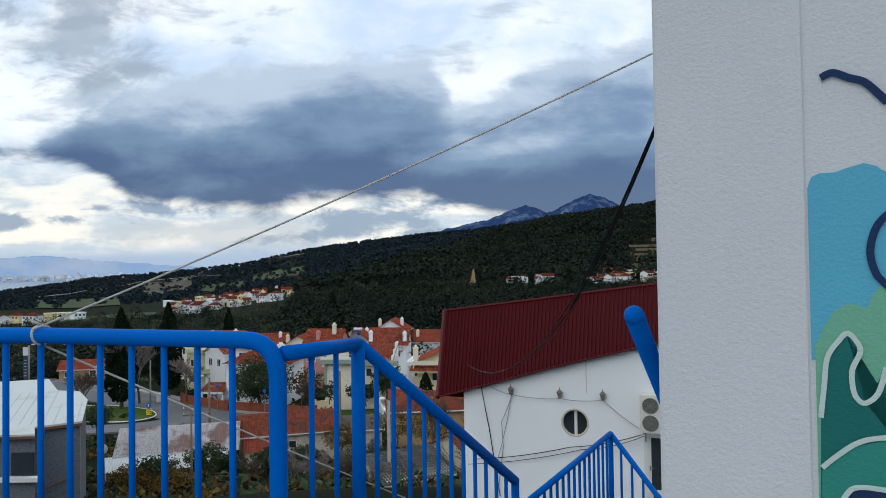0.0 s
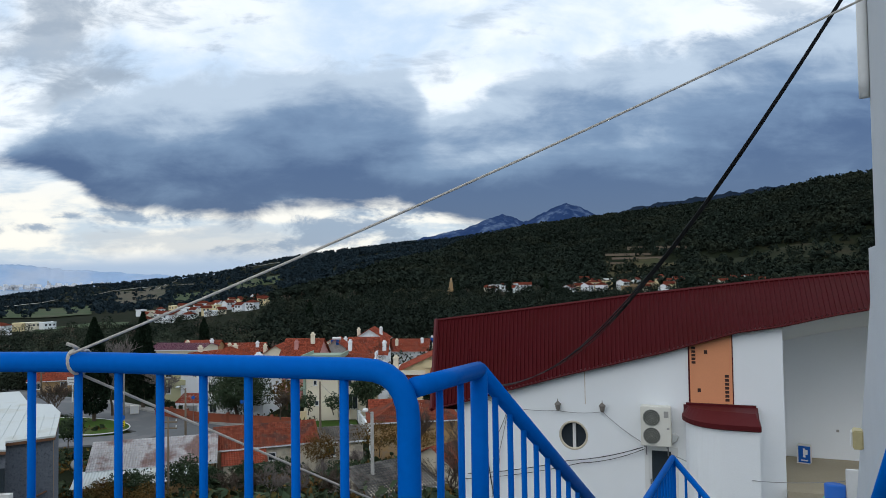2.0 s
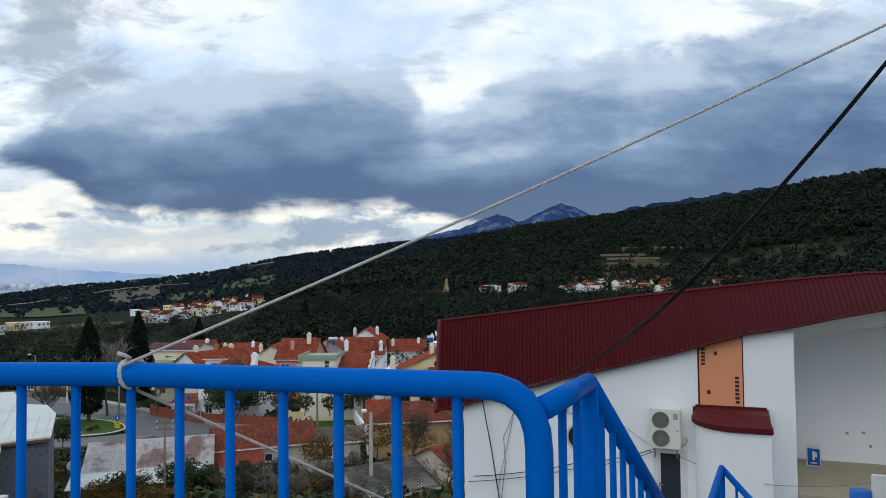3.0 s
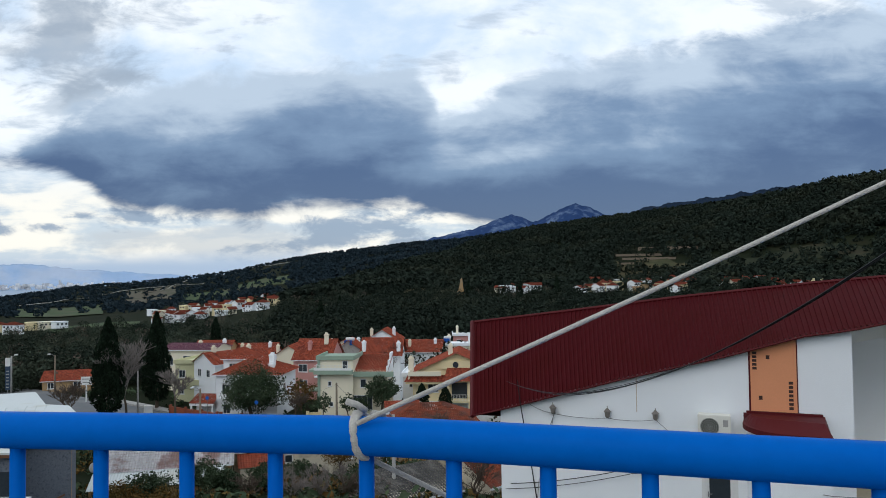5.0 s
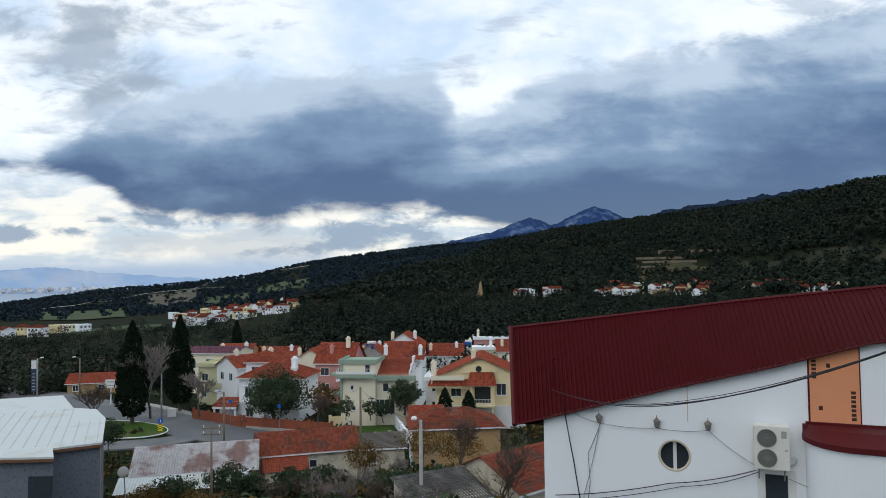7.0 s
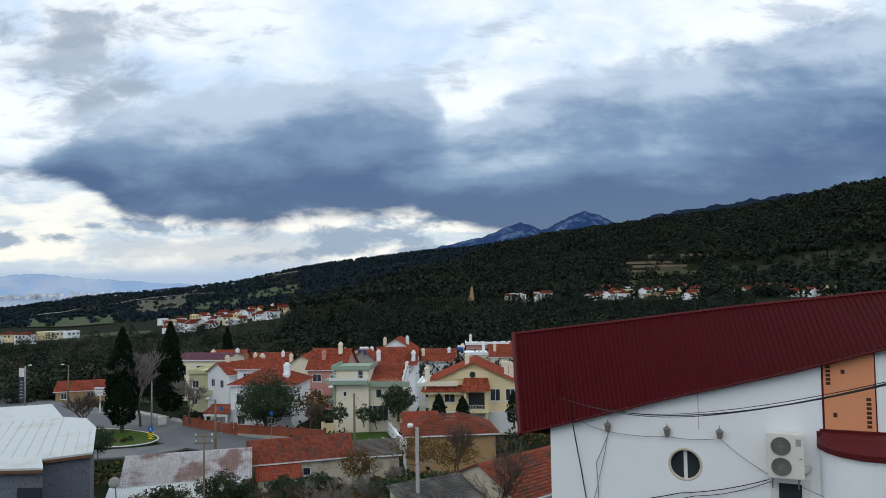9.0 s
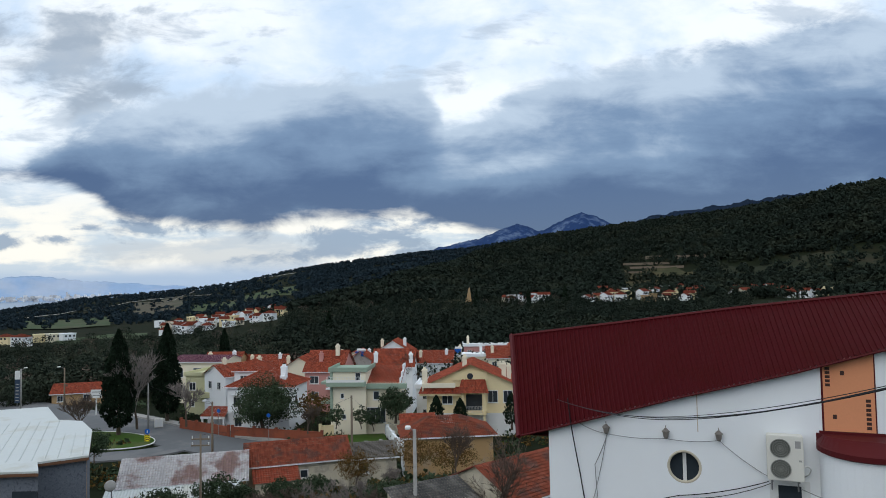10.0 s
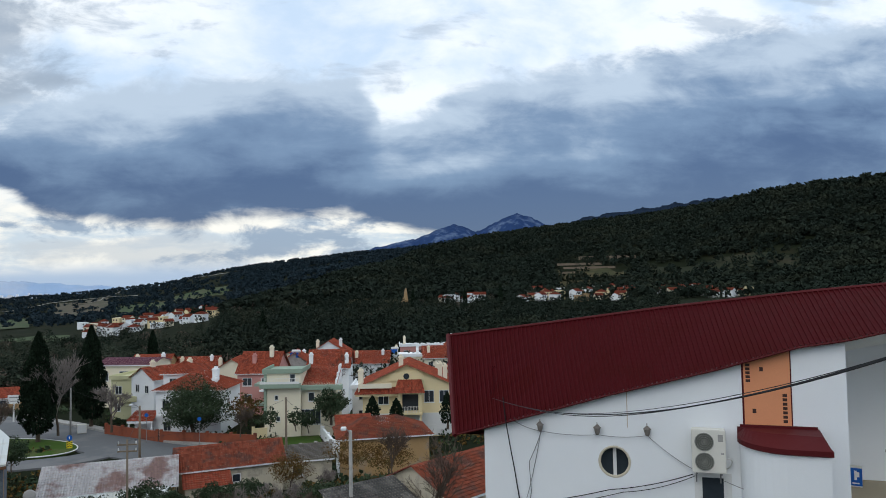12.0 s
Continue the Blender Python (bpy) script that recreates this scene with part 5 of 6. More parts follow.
part("leg", tubes((((0, 0, -1), (0, 0, 1.3)), 0.06)), GREYWIRE, ban)
bs = thing("board_sign", "white roadside board sign on a post", "sign", Matrix.Translation((-65.64, 133.22, -20.35)))
part("panel", boxes((-1.0, 1.0, -0.05, 0.05, 2.1, 3.6)), PAINTW, bs)
part("print", boxes((-0.8, 0.8, -0.07, -0.05, 3.1, 3.25), (-0.6, 0.7, -0.07, -0.05, 2.5, 2.62)), GREYWIRE, bs)
part("leg", tubes((((0, 0, -1), (0, 0, 2.2)), 0.14)), PAINTW, bs)
sg = thing("traffic_sign", "yellow chevron marker below a blue arrow disc", "sign", Matrix.Translation((-48.6, 113.9, -22.1)))
part("leg", tubes((((0, 0, -1), (0, 0, 1.6)), 0.04)), GREYWIRE, sg)
part("chevron_board", boxes((-0.42, 0.42, -0.08, -0.04, 0.0, 1.0)), YELLOW, sg)
bm = bmesh.new()
for k in range(3):
    z = 0.08 + 0.32 * k
    prism(bm, [(-0.4, z), (0, z + 0.22), (0.4, z), (0.4, z + 0.12), (0, z + 0.34), (-0.4, z + 0.12)], "y", -0.095, -0.08)
part("chevron", bm, INK, sg)
bm = bmesh.new()
tube(bm, ((0, -0.08, 1.5), (0, -0.04, 1.5)), 0.42, 16)
part("disc", bm, SIGNBLUE, sg)
part("arrow", boxes((-0.05, 0.05, -0.1, -0.08, 1.3, 1.7)), PAINTW, sg)
for px_, py_, z_ in ((-29.4, 111.6, -20.4), (-38.4, 116.4, -20.4)):
    o = thing("road_sign", "small round road sign on a pole", "sign", Matrix.Translation((px_, py_, z_)))
    part("leg", tubes((((0, 0, -2.4), (0, 0, 2.6)), 0.04)), GREYWIRE, o)
    part("plate", tubes((((0, -0.06, 2.3), (0, -0.02, 2.3)), 0.3), seg=14), SIGNBLUE, o)
wire("overhead_wire", "thin dark overhead lines between poles", [(-24.39, 65.22, -11.30), (-34.65, 101.22, -14.52), (-53.04, 125.22, -14.97)], 0.012, BLACK, None, 0.5)
wire("overhead_wire", "thin dark overhead lines between poles", [(-13.92, 87.22, -11.76), (-5.66, 58.22, -9.88)], 0.012, BLACK, None, 0.6)
wire("overhead_wire", "thin dark overhead lines between poles", [(-24.39, 65.22, -11.30), (-13.92, 87.22, -11.76)], 0.010, BLACK, None, 0.7)


# ---- trees ----
def quads(name, centres, sizes, material, parent=None, squash=1.0, facing=None):
    """Many small leaf clumps: bent quads in random directions, or roughly along the crown's surface where facing is given."""
    n = len(centres)
    a = rng.normal(size=(n, 3))
    if facing is not None:
        lean = facing + rng.normal(size=(n, 3)) * 0.45
        a = np.cross(lean, a)
    a /= np.linalg.norm(a, axis=1)[:, None]
    b = np.cross(a, rng.normal(size=(n, 3)) if facing is None else lean)
    b /= np.linalg.norm(b, axis=1)[:, None]
    s = np.asarray(sizes)[:, None]
    c = np.cross(a, b)
    v = np.stack([centres - a * s, centres - b * s * 0.6 + c * s * .15, centres + a * s, centres + b * s * 0.6 + c * s * .15], 1)
    v[:, :, 2] = centres[:, None, 2] + (v[:, :, 2] - centres[:, None, 2]) * squash
    me = bpy.data.meshes.new(name)
    me.from_pydata(v.reshape(-1, 3).tolist(), [], np.arange(4 * n).reshape(-1, 4).tolist())
    me.materials.append(material)
    ob = new(name, me)
    ob.parent = parent
    return ob


def shell(n, rx, rz, z0, fill=0.35):
    """Points in a lumpy crown, denser towards the outside."""
    d = rng.normal(size=(n, 3))
    d /= np.linalg.norm(d, axis=1)[:, None]
    lump = 1 + 0.28 * np.sin(d[:, 0] * 5 + 1) * np.cos(d[:, 1] * 4) + 0.18 * np.sin(d[:, 2] * 7 + d[:, 0] * 6)
    r = (fill + (1 - fill) * rng.random(n) ** 0.5) * lump
    return d * r[:, None] * np.array([rx, rx, rz]) + np.array([0, 0, z0])


def branches(seed, height, spread, levels, r0, lean=0.0):
    """A bare branching skeleton as separate tapered limbs: lists of (points, radii, level)."""
    rnd = random.Random(seed)
    out_ = []

    def grow(p, d, length, r, lev):
        pts, q = [p], p
        for _ in range(3):
            d = (d + Vector((rnd.uniform(-1, 1), rnd.uniform(-1, 1), rnd.uniform(-0.3, 0.5))) * 0.16).normalized()
            q = q + d * length / 3
            pts.append(q)
        out_.append((pts, [r, r * 0.85, r * 0.7, r * 0.5], lev))
        if lev < levels:
            for _ in range(rnd.choice((3, 4, 4)) if lev else 5):
                base = pts[rnd.choice((1, 2, 2, 3))] if lev else pts[rnd.choice((2, 3, 3))]
                nd = (d + Vector((rnd.uniform(-1, 1), rnd.uniform(-1, 1), rnd.uniform(-0.35, 0.75))) * spread).normalized()
                grow(base, nd, length * rnd.uniform(0.55, 0.82), r * 0.5, lev + 1)

    grow(Vector((0, 0, -0.4)), Vector((lean, 0, 1)).normalized(), height * 0.36, r0, 0)
    return out_


def limb_mesh(limbs, seg):
    v, f = [], []
    for pts, rad, _ in limbs:
        k = len(v)
        for i, p in enumerate(pts):
            d = (pts[min(i + 1, len(pts) - 1)] - pts[max(i - 1, 0)]).normalized()
            s = d.orthogonal().normalized()
            t = d.cross(s)
            for j in range(seg):
                a = 2 * math.pi * j / seg
                v.append(tuple(p + (s * math.cos(a) + t * math.sin(a)) * rad[i]))
        for i in range(len(pts) - 1):
            for j in range(seg):
                f.append((k + i * seg + j, k + i * seg + (j + 1) % seg, k + (i + 1) * seg + (j + 1) % seg, k + (i + 1) * seg + j))
    return v, f


def bare_tree(label, x, y, z, height, seed, spread=0.75, levels=4, r0=0.18, twig=TWIG, thick=1.0, cat="tree", name="bare_tree"):
    o = thing(name, label, cat, pose(x, y, z, 0, 0, seed * 40))
    limbs = branches(seed, height, spread, levels, r0)
    raw("trunk", *limb_mesh([l for l in limbs if l[2] == 0], 7), BARK, o)
    raw("limb", *limb_mesh([l for l in limbs if l[2] in (1, 2)], 4), twig, o)
    raw("crown", *limb_mesh([(p, [max(q, 0.012 * thick) for q in r], l) for p, r, l in limbs if l > 2], 3), twig, o)
    return o


def leafy_tree(label, x, y, z, height, rx, material, n=2200, size=0.28, seed=1, name="tree", trunk=0.3):
    o = thing(name, label, "tree", pose(x, y, z, 0, 0, seed * 57))
    raw("trunk", *limb_mesh([l for l in branches(seed, height * 0.9, 0.7, 2, 0.05 * height * trunk / 0.3)], 5), BARK, o)
    rz = height * 0.40
    quads("crown", shell(n, rx, rz, height - rz * 1.05), rng.uniform(0.6, 1.3, n) * size, material, o)
    return o


def cypress(label, x, y, z, h, r, n=8000, size=0.19):
    o = thing("cypress_tree", label, "tree", pose(x, y, z))
    part("trunk", tubes((((0, 0, -0.5), (0, 0, h * 0.3)), [0.3 * r / 2.5 + .08, 0.2 * r / 2.5]), seg=7), BARK, o)
    t = rng.random(n) ** 0.85
    a = rng.uniform(0, 2 * math.pi, n)
    prof = np.interp(t, (0, 0.08, 0.25, 0.5, 0.75, 0.92, 1), (0.55, 0.85, 1.0, 0.86, 0.55, 0.24, 0.05))
    lump = 1 + 0.16 * np.sin(a * 5 + t * 14) + 0.12 * np.sin(a * 3 - t * 23)
    rr = r * prof * lump * (0.45 + 0.55 * rng.random(n) ** 0.4)
    c = np.stack([rr * np.cos(a), rr * np.sin(a), h * (0.09 + 0.91 * t)], 1)
    quads("crown", c, rng.uniform(0.6, 1.4, n) * size, CYP, o, 1.6)


cypress("tall dark cypress tree on the lawn island", -55.6, 119.6, -22.3, 17.0, 2.45, 11000)
cypress("tall dark cypress tree beside the apartments", -52.0, 131.0, -22.4, 17.4, 2.35, 9000)
for x, y, z, h in ((-3.91, 109.22, -19.48, 4.2), (-0.38, 109.22, -19.72, 4.0), (7.28, 109.22, -20.03, 5.0)):
    cypress("small trimmed conical cypress in a garden", x, y, z, h, 1.1, 1500, 0.13)
leafy_tree("spreading green olive tree before the white house", -31.3, 117.2, -22.3, 8.9, 4.5, LEAF, 12000, 0.16, 2, "olive_tree")
leafy_tree("dark green garden tree beside the ivory house", -10.38, 115.22, -20.01, 5.0, 2.6, LEAF, 4000, 0.16, 3)
leafy_tree("dark red-brown shrub tree by the pink house", -23.92, 119.22, -20.51, 4.5, 2.8, DRY, 1200, 0.2, 4)
for k, (x, y, z) in enumerate(((-19.14, 111.22, -19.91), (-15.51, 113.22, -20.38), (-13.77, 115.22, -21.17))):
    leafy_tree("small round garden tree before the ivory house", x, y, z, 3.0, 1.3, LEAF, 500, 0.18, k, trunk=0.2)
for k, (x, y, z, h, r) in enumerate(((-27.79, 65.22, -18.6, 2.6, 2.0), (-23.56, 67.22, -18.6, 3.2, 2.0), (-22.10, 69.22, -19.3, 2.4, 1.5), (-47.78, 95.22, -20.43, 3.6, 1.8), (-18.64, 71.22, -19.3, 2.4, 1.7), (-16.11, 75.22, -20.0, 2.2, 1.8), (-7.83, 61.22, -17.02, 2.6, 2.0))):
    leafy_tree("dense dark green shrub below the terrace", x, y, z, h, r, LEAF, 3600, 0.11, k + 5, "shrub", 0.15)
for k, (x, y, z, h, r) in enumerate(((-25.12, 61.22, -18.4, 2.2, 2.2), (-12.14, 75.22, -18.78, 3.6, 1.9), (-29.13, 63.22, -18.2, 2.0, 2.0), (-6.22, 77.22, -17.86, 3.4, 2.6), (-2.46, 75.22, -17.75, 3.2, 2.6))):
    leafy_tree("rust and yellow autumn shrub", x, y, z, h, r, DRY, 2400, 0.09, k + 20, "shrub", 0.15)
bare_tree("large bare tree with tangled brown branches", 0.6, 56.6, -17.42, 8.6, 3, 0.85, 5, 0.16)
bare_tree("bare brown tree behind the cottage", -2.60, 69.22, -17.38, 6.6, 4, 0.8, 5, 0.13)
bare_tree("tall bare plane tree beside the cypress", -53.27, 121.22, -21.24, 13.0, 5, 0.6, 5, 0.22, PALETWIG, 2.0)
bare_tree("bare plane tree beside the road", -44.85, 120.22, -20.84, 8.0, 6, 0.7, 5, 0.2, PALETWIG, 2.0)
bare_tree("bare brown tree on the lawn island", -58.5, 113.2, -22.2, 9.5, 7, 0.7, 5, 0.16, TWIG, 1.8)
bare_tree("bare tree between the houses", -10.06, 138.22, -21.27, 11.0, 8, 0.8, 5, 0.25, TWIG, 2.2)
bare_tree("bare garden tree behind the brick wall", -23.05, 109.22, -20.10, 5.0, 9, 0.8, 5, 0.12, TWIG, 1.6)
for k, (x, y, z, h) in enumerate(((-17.61, 60.22, -16.49, 4.2), (-14.48, 60.22, -16.56, 4.4), (-11.66, 59.22, -16.30, 4.6), (-9.02, 59.22, -16.66, 4.8), (-7.14, 57.22, -16.17, 4.4), (-4.59, 57.22, -16.23, 4.2), (-36.46, 79.22, -18.23, 3.0), (-3.72, 60.22, -16.79, 4.0), (-10.74, 67.22, -17.64, 4.0), (-17.03, 67.22, -17.51, 3.6), (-8.59, 73.22, -17.85, 4.0), (4.6, 55.5, -17.4, 5.0))):
    bare_tree("pale leafless garden shrub with fine twigs", x, y, z - 0.9, h * 0.82, 30 + k, 1.0, 5, 0.07, PALETWIG if k % 3 else TWIG, 0.9, "shrub", "bare_shrub")

# ---- woods ----
FIELDS = ((-30, -24.5, 900, 1250, "grass"), (-23, -19.5, 1250, 1700, "earth"), (-19, -15.5, 1050, 1350, "grass"), (-28, -22, 560, 660, "grass"), (-15, -11, 1250, 1420, "grass"),
          (15.0, 18.4, meet(16.8, -.014), meet(16.8, .012), "dry"), (17.6, 20.4, meet(19, .000), meet(19, .010), "dry"), (22, 33, meet(27, .004), meet(27, .020), "scrub"), (-2.0, 2.5, meet(0, -.030), meet(0, -.022), "dry"))
FIELD_MATS = {"grass": mat("far_meadow", (0.040, 0.065, 0.022), 0.95, 0.4, 0.02, 0.0, 0.2, (0.06, 0.06, 0.03)), "earth": mat("far_ploughed_earth", (0.085, 0.072, 0.048), 0.95, 0.4, 0.02, 0.0, 0.2, (0.05, 0.055, 0.03)), "dry": mat("dry_hill_grass", (0.075, 0.066, 0.036), 0.95, 0.6, 0.03, 0.0, 0.3, (0.040, 0.045, 0.024), gloss=0.02), "scrub": mat("hill_scrub", (0.030, 0.035, 0.022), 0.95, 0.6, 0.03, 0.0, 0.3, (0.045, 0.040, 0.026), gloss=0.02)}
PALETRACK = mat("far_pale_track", (0.30, 0.29, 0.27), 0.95, 0.4, 0.02, 0.0, 0.2)
for a0, a1, d0, d1, what in FIELDS:
    v, f = [], []
    for i in range(9):
        for j in range(6):
            az, d = a0 + (a1 - a0) * i / 8, d0 + (d1 - d0) * j / 5 + 18 * math.sin(i * 0.9 + a0)
            x, y = EYE[0] + d * math.sin(radians(az)), EYE[1] + d * math.cos(radians(az))
            v.append((x, y, ground(x, y) + 1.2))
    for i in range(8):
        for j in range(5):
            f.append((i * 6 + j, i * 6 + j + 1, i * 6 + j + 7, i * 6 + j + 6))
    tagged(raw("field", v, f, FIELD_MATS[what], smooth=True), {"grass": "green meadow on the far slope", "earth": "brown ploughed field on the far slope", "dry": "dry ochre grass clearing on the hillside", "scrub": "low dark scrub on the hillside"}[what], "field", kind="structure")
CLEAR = []
for name_, label_, width_, way in (("motorway", "pale motorway with barriers crossing the far slope", 11, ((-34, -.040), (-31.4, -.0365), (-28, -.0325), (-25.4, -.027), (-23.2, -.019), (-20.9, -.0153), (-17.5, -.012))),
                                   ("track", "pale earth track climbing the far slope", 12, ((-20.6, -.020), (-19.8, -.014), (-19.0, -.009), (-18.6, -.006))),
                                   ("track", "pale earth track climbing the far slope", 9, ((-14.0, .009), (-12.5, .012), (-11.0, .016)))):
    spots = [(az, meet(az, e)) for az, e in way]
    CLEAR.append(spots)
    rows = []
    for (a0, d0), (a1, d1) in zip(spots, spots[1:]):
        rows += [(a0 + (a1 - a0) * i / 8, d0 + (d1 - d0) * i / 8) for i in range(8)]
    rows.append(spots[-1])
    v, f = [], []
    for az, d in rows:
        for off in (-width_ / 2, width_ / 2):
            x, y = EYE[0] + (d + off) * math.sin(radians(az)), EYE[1] + (d + off) * math.cos(radians(az))
            v.append((x, y, ground(x, y) + 3.0))
    f = [(2 * i, 2 * i + 1, 2 * i + 3, 2 * i + 2) for i in range(len(rows) - 1)]
    tagged(raw(name_, v, f, PALETRACK), label_, "road", kind="structure")
VILLAGES = (("west", -21.4, -12.2, 570, 760, 44), ("mid", 5.2, 8.4, 590, 650, 10), ("east", 12.0, 20.8, 585, 730, 36), ("far_east", 22.5, 29.6, 620, 720, 16), ("far_west", -33, -27, 560, 640, 6))


def wooded(n, az0, az1, d0, d1, power, size, hs, count, leaf, name, label, material, keep=1.0, shape=1.0, beyond=0):
    """Many trees on the land; beyond: 1 for those past the shoulder's crest alone, -1 for those before it."""
    c, s, out_ = [], [], []
    tries = 0
    while len(c) < n and tries < n * 6:
        tries += 1
        az = rng.uniform(az0, az1)
        d = d0 * (d1 / d0) ** (rng.random() ** power)
        if any(a0 - 0.3 < az < a1 + 0.3 and e0 - 75 < d < e1 + 15 for _, a0, a1, e0, e1, _ in VILLAGES) and rng.random() < 0.68:
            continue
        if any(a0 < az < a1 and e0 - 25 < d < e1 + 25 for a0, a1, e0, e1, _ in FIELDS) and rng.random() < 0.82:
            continue
        if any(c[0][0] < az < c[-1][0] and -85 < d - lerp(az, *zip(*c)) < 14 for c in CLEAR):
            continue
        if az < -11 and d > 640 and rng.random() < 0.5:
            continue
        if 14.4 < az < 21.5 and 830 < d < 1010 and rng.random() < 0.72:
            continue
        if beyond and az < 9 and (d > shoulder(az) * 1.06) != (beyond > 0):
            continue
        x, y = EYE[0] + d * math.sin(radians(az)), EYE[1] + d * math.cos(radians(az))
        if noise.noise(Vector((x / 90, y / 90, 7))) > keep:
            continue
        h = rng.uniform(*hs)
        z = ground(x, y)
        k = rng.normal(size=(count, 3))
        k /= np.linalg.norm(k, axis=1)[:, None]
        k *= (0.55 + 0.45 * rng.random(count))[:, None]
        wide = h * rng.uniform(0.38, 0.55) * shape
        c.append(k * np.array([wide, wide, h * 0.45]) + np.array([x, y, z + h * 0.5]))
        out_.append(k)
        s.append(np.full(count, leaf * h / hs[1]) * rng.uniform(0.7, 1.3, count))
    ob = quads(name, np.concatenate(c), np.concatenate(s), material, facing=np.concatenate(out_))
    return tagged(ob, label, "trees", kind="stuff")


def undergrowth(name, label, n, az0, az1, d0, d1, hs, material, clear):
    c, sz = [], []
    for _ in range(n):
        az, d = rng.uniform(az0, az1), d0 * (d1 / d0) ** rng.random()
        x, y = EYE[0] + d * math.sin(radians(az)), EYE[1] + d * math.cos(radians(az))
        if any((x - p[0]) ** 2 + (y - p[1]) ** 2 < clear ** 2 for p in ROADLINE) or noise.noise(Vector((x / 9, y / 9, 2))) < -0.12:
            continue
        k = 9
        h = rng.uniform(*hs)
        c.append(rng.normal(size=(k, 3)) * np.array([h * .6, h * .6, h * .3]) + np.array([x, y, ground(x, y) + h * 0.35]))
        sz.append(rng.uniform(0.5, 1.1, k) * h * 0.45)
    tagged(quads(name, np.concatenate(c), np.concatenate(sz), material), label, "undergrowth", kind="stuff")


ROADLINE = [Vector(p).lerp(Vector(q), i / 6) for p, q in list(zip(ROAD, ROAD[1:])) + list(zip(SIDEROAD, SIDEROAD[1:])) for i in range(7)]
undergrowth("undergrowth_green", "rough green weeds and bushes on the slope", 5200, -34, 14, 46, 170, (0.3, 1.3), LEAF, 6.5)
undergrowth("undergrowth_dry", "dry brown weeds and brambles on the slope", 3600, -34, 14, 46, 120, (0.3, 1.1), DRY, 6.5)
undergrowth("undergrowth_grass", "patches of green grass", 2600, -34, 14, 46, 150, (0.15, 0.4), GRASS, 6.5)
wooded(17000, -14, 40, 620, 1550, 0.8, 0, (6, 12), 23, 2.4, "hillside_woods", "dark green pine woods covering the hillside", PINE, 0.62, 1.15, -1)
wooded(9000, -34, 8, 900, 2350, 0.6, 0, (5, 9), 14, 3.0, "ridge_woods", "woods on the farther ridge, tinted blue-green by haze", HAZEPINE, 0.45, 1.3, 1)
wooded(2600, -34, 34, 172, 640, 1.0, 0, (3.5, 7.5), 150, 0.50, "valley_trees", "grey-green olive groves across the valley", SCRUB, 0.3, 1.3)
wooded(900, -34, 24, 172, 640, 1.0, 0, (4, 9), 150, 0.58, "valley_pines", "dark rounded pines across the valley", PINE, 0.4, 1.2)
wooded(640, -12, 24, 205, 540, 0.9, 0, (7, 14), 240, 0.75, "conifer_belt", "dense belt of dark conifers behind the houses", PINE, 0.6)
wooded(260, -34, 20, 172, 700, 1.0, 0, (4, 8), 90, 0.5, "bare_groves", "brown leafless groves among the olives", TWIG, 0.5, 1.2)
for az, d, h in ((-16.5, 260, 14), (-8.5, 330, 15), (3.4, 460, 17), (-7.0, 420, 13), (10.5, 520, 18), (-21, 240, 12), (7.6, 480, 16)):
    x, y = EYE[0] + d * math.sin(radians(az)), EYE[1] + d * math.cos(radians(az))
    cypress("dark slender cypress in the valley", x, y, ground(x, y), h, 2.0, 1200, 0.4)

# ---- distant villages ----
for vname, a0, a1, e0, e1, count in VILLAGES:
    rnd = random.Random(vname)
    for i in range(count):
        az, d = a0 + (a1 - a0) * (i + rnd.uniform(0.1, 0.9)) / count, rnd.uniform(e0, e1)
        x, y = EYE[0] + d * math.sin(radians(az)), EYE[1] + d * math.cos(radians(az))
        w, h = rnd.uniform(5, 9), rnd.choice((2.7, 3.2, 4.2, 5.0, 5.8))
        w *= 1.0 if vname == "west" else 1.25
        kind = rnd.choice(("gable", "hip", "gable", "flat"))
        o = thing("house", "small distant village house with pale walls", "house", pose(x, y, ground(x, y) + 1.8, 0, 0, rnd.uniform(-55, 55)), "village in the valley")
        wm_ = rnd.choice((WHITE, WHITE, IVORY, WHITE, CREAM, OCHRE if vname == "east" else WHITE))
        part("wall", body_mesh(kind, w, 8, h, 2.0), wm_, o)
        if kind == "flat":
            part("roof", boxes((-0.3, w + 0.3, -0.3, 8.3, h, h + 0.5)), wm_, o)
        else:
            bm = bmesh.new()
            if kind == "gable":
                for pts_ in (((-.5, -.5, h - .2), (w + .5, -.5, h - .2), (w + .5, 4, h + 2.1), (-.5, 4, h + 2.1)), ((-.5, 4, h + 2.1), (w + .5, 4, h + 2.1), (w + .5, 8.5, h - .2), (-.5, 8.5, h - .2))):
                    bm.faces.new([bm.verts.new(p) for p in pts_])
            else:
                t_ = [bm.verts.new(p) for p in ((-.5, -.5, h), (w + .5, -.5, h), (w + .5, 8.5, h), (-.5, 8.5, h), (w / 2 - 1, 4, h + 2.1), (w / 2 + 1, 4, h + 2.1))]
                for f in ((0, 1, 5, 4), (1, 2, 5), (2, 3, 4, 5), (3, 0, 4)):
                    bm.faces.new([t_[q] for q in f])
            bmesh.ops.solidify(bm, geom=bm.faces[:], thickness=0.15)
            part("roof", bm, TILE, o)
        for k in range(int(w / 3)):
            for zz in ((h - 2.2), (h - 5.2)):
                if zz > 0:
                    part("window", boxes((1 + 3 * k, 2.4 + 3 * k, -0.06, 0.02, zz, zz + 1.4)), GLASS, o)
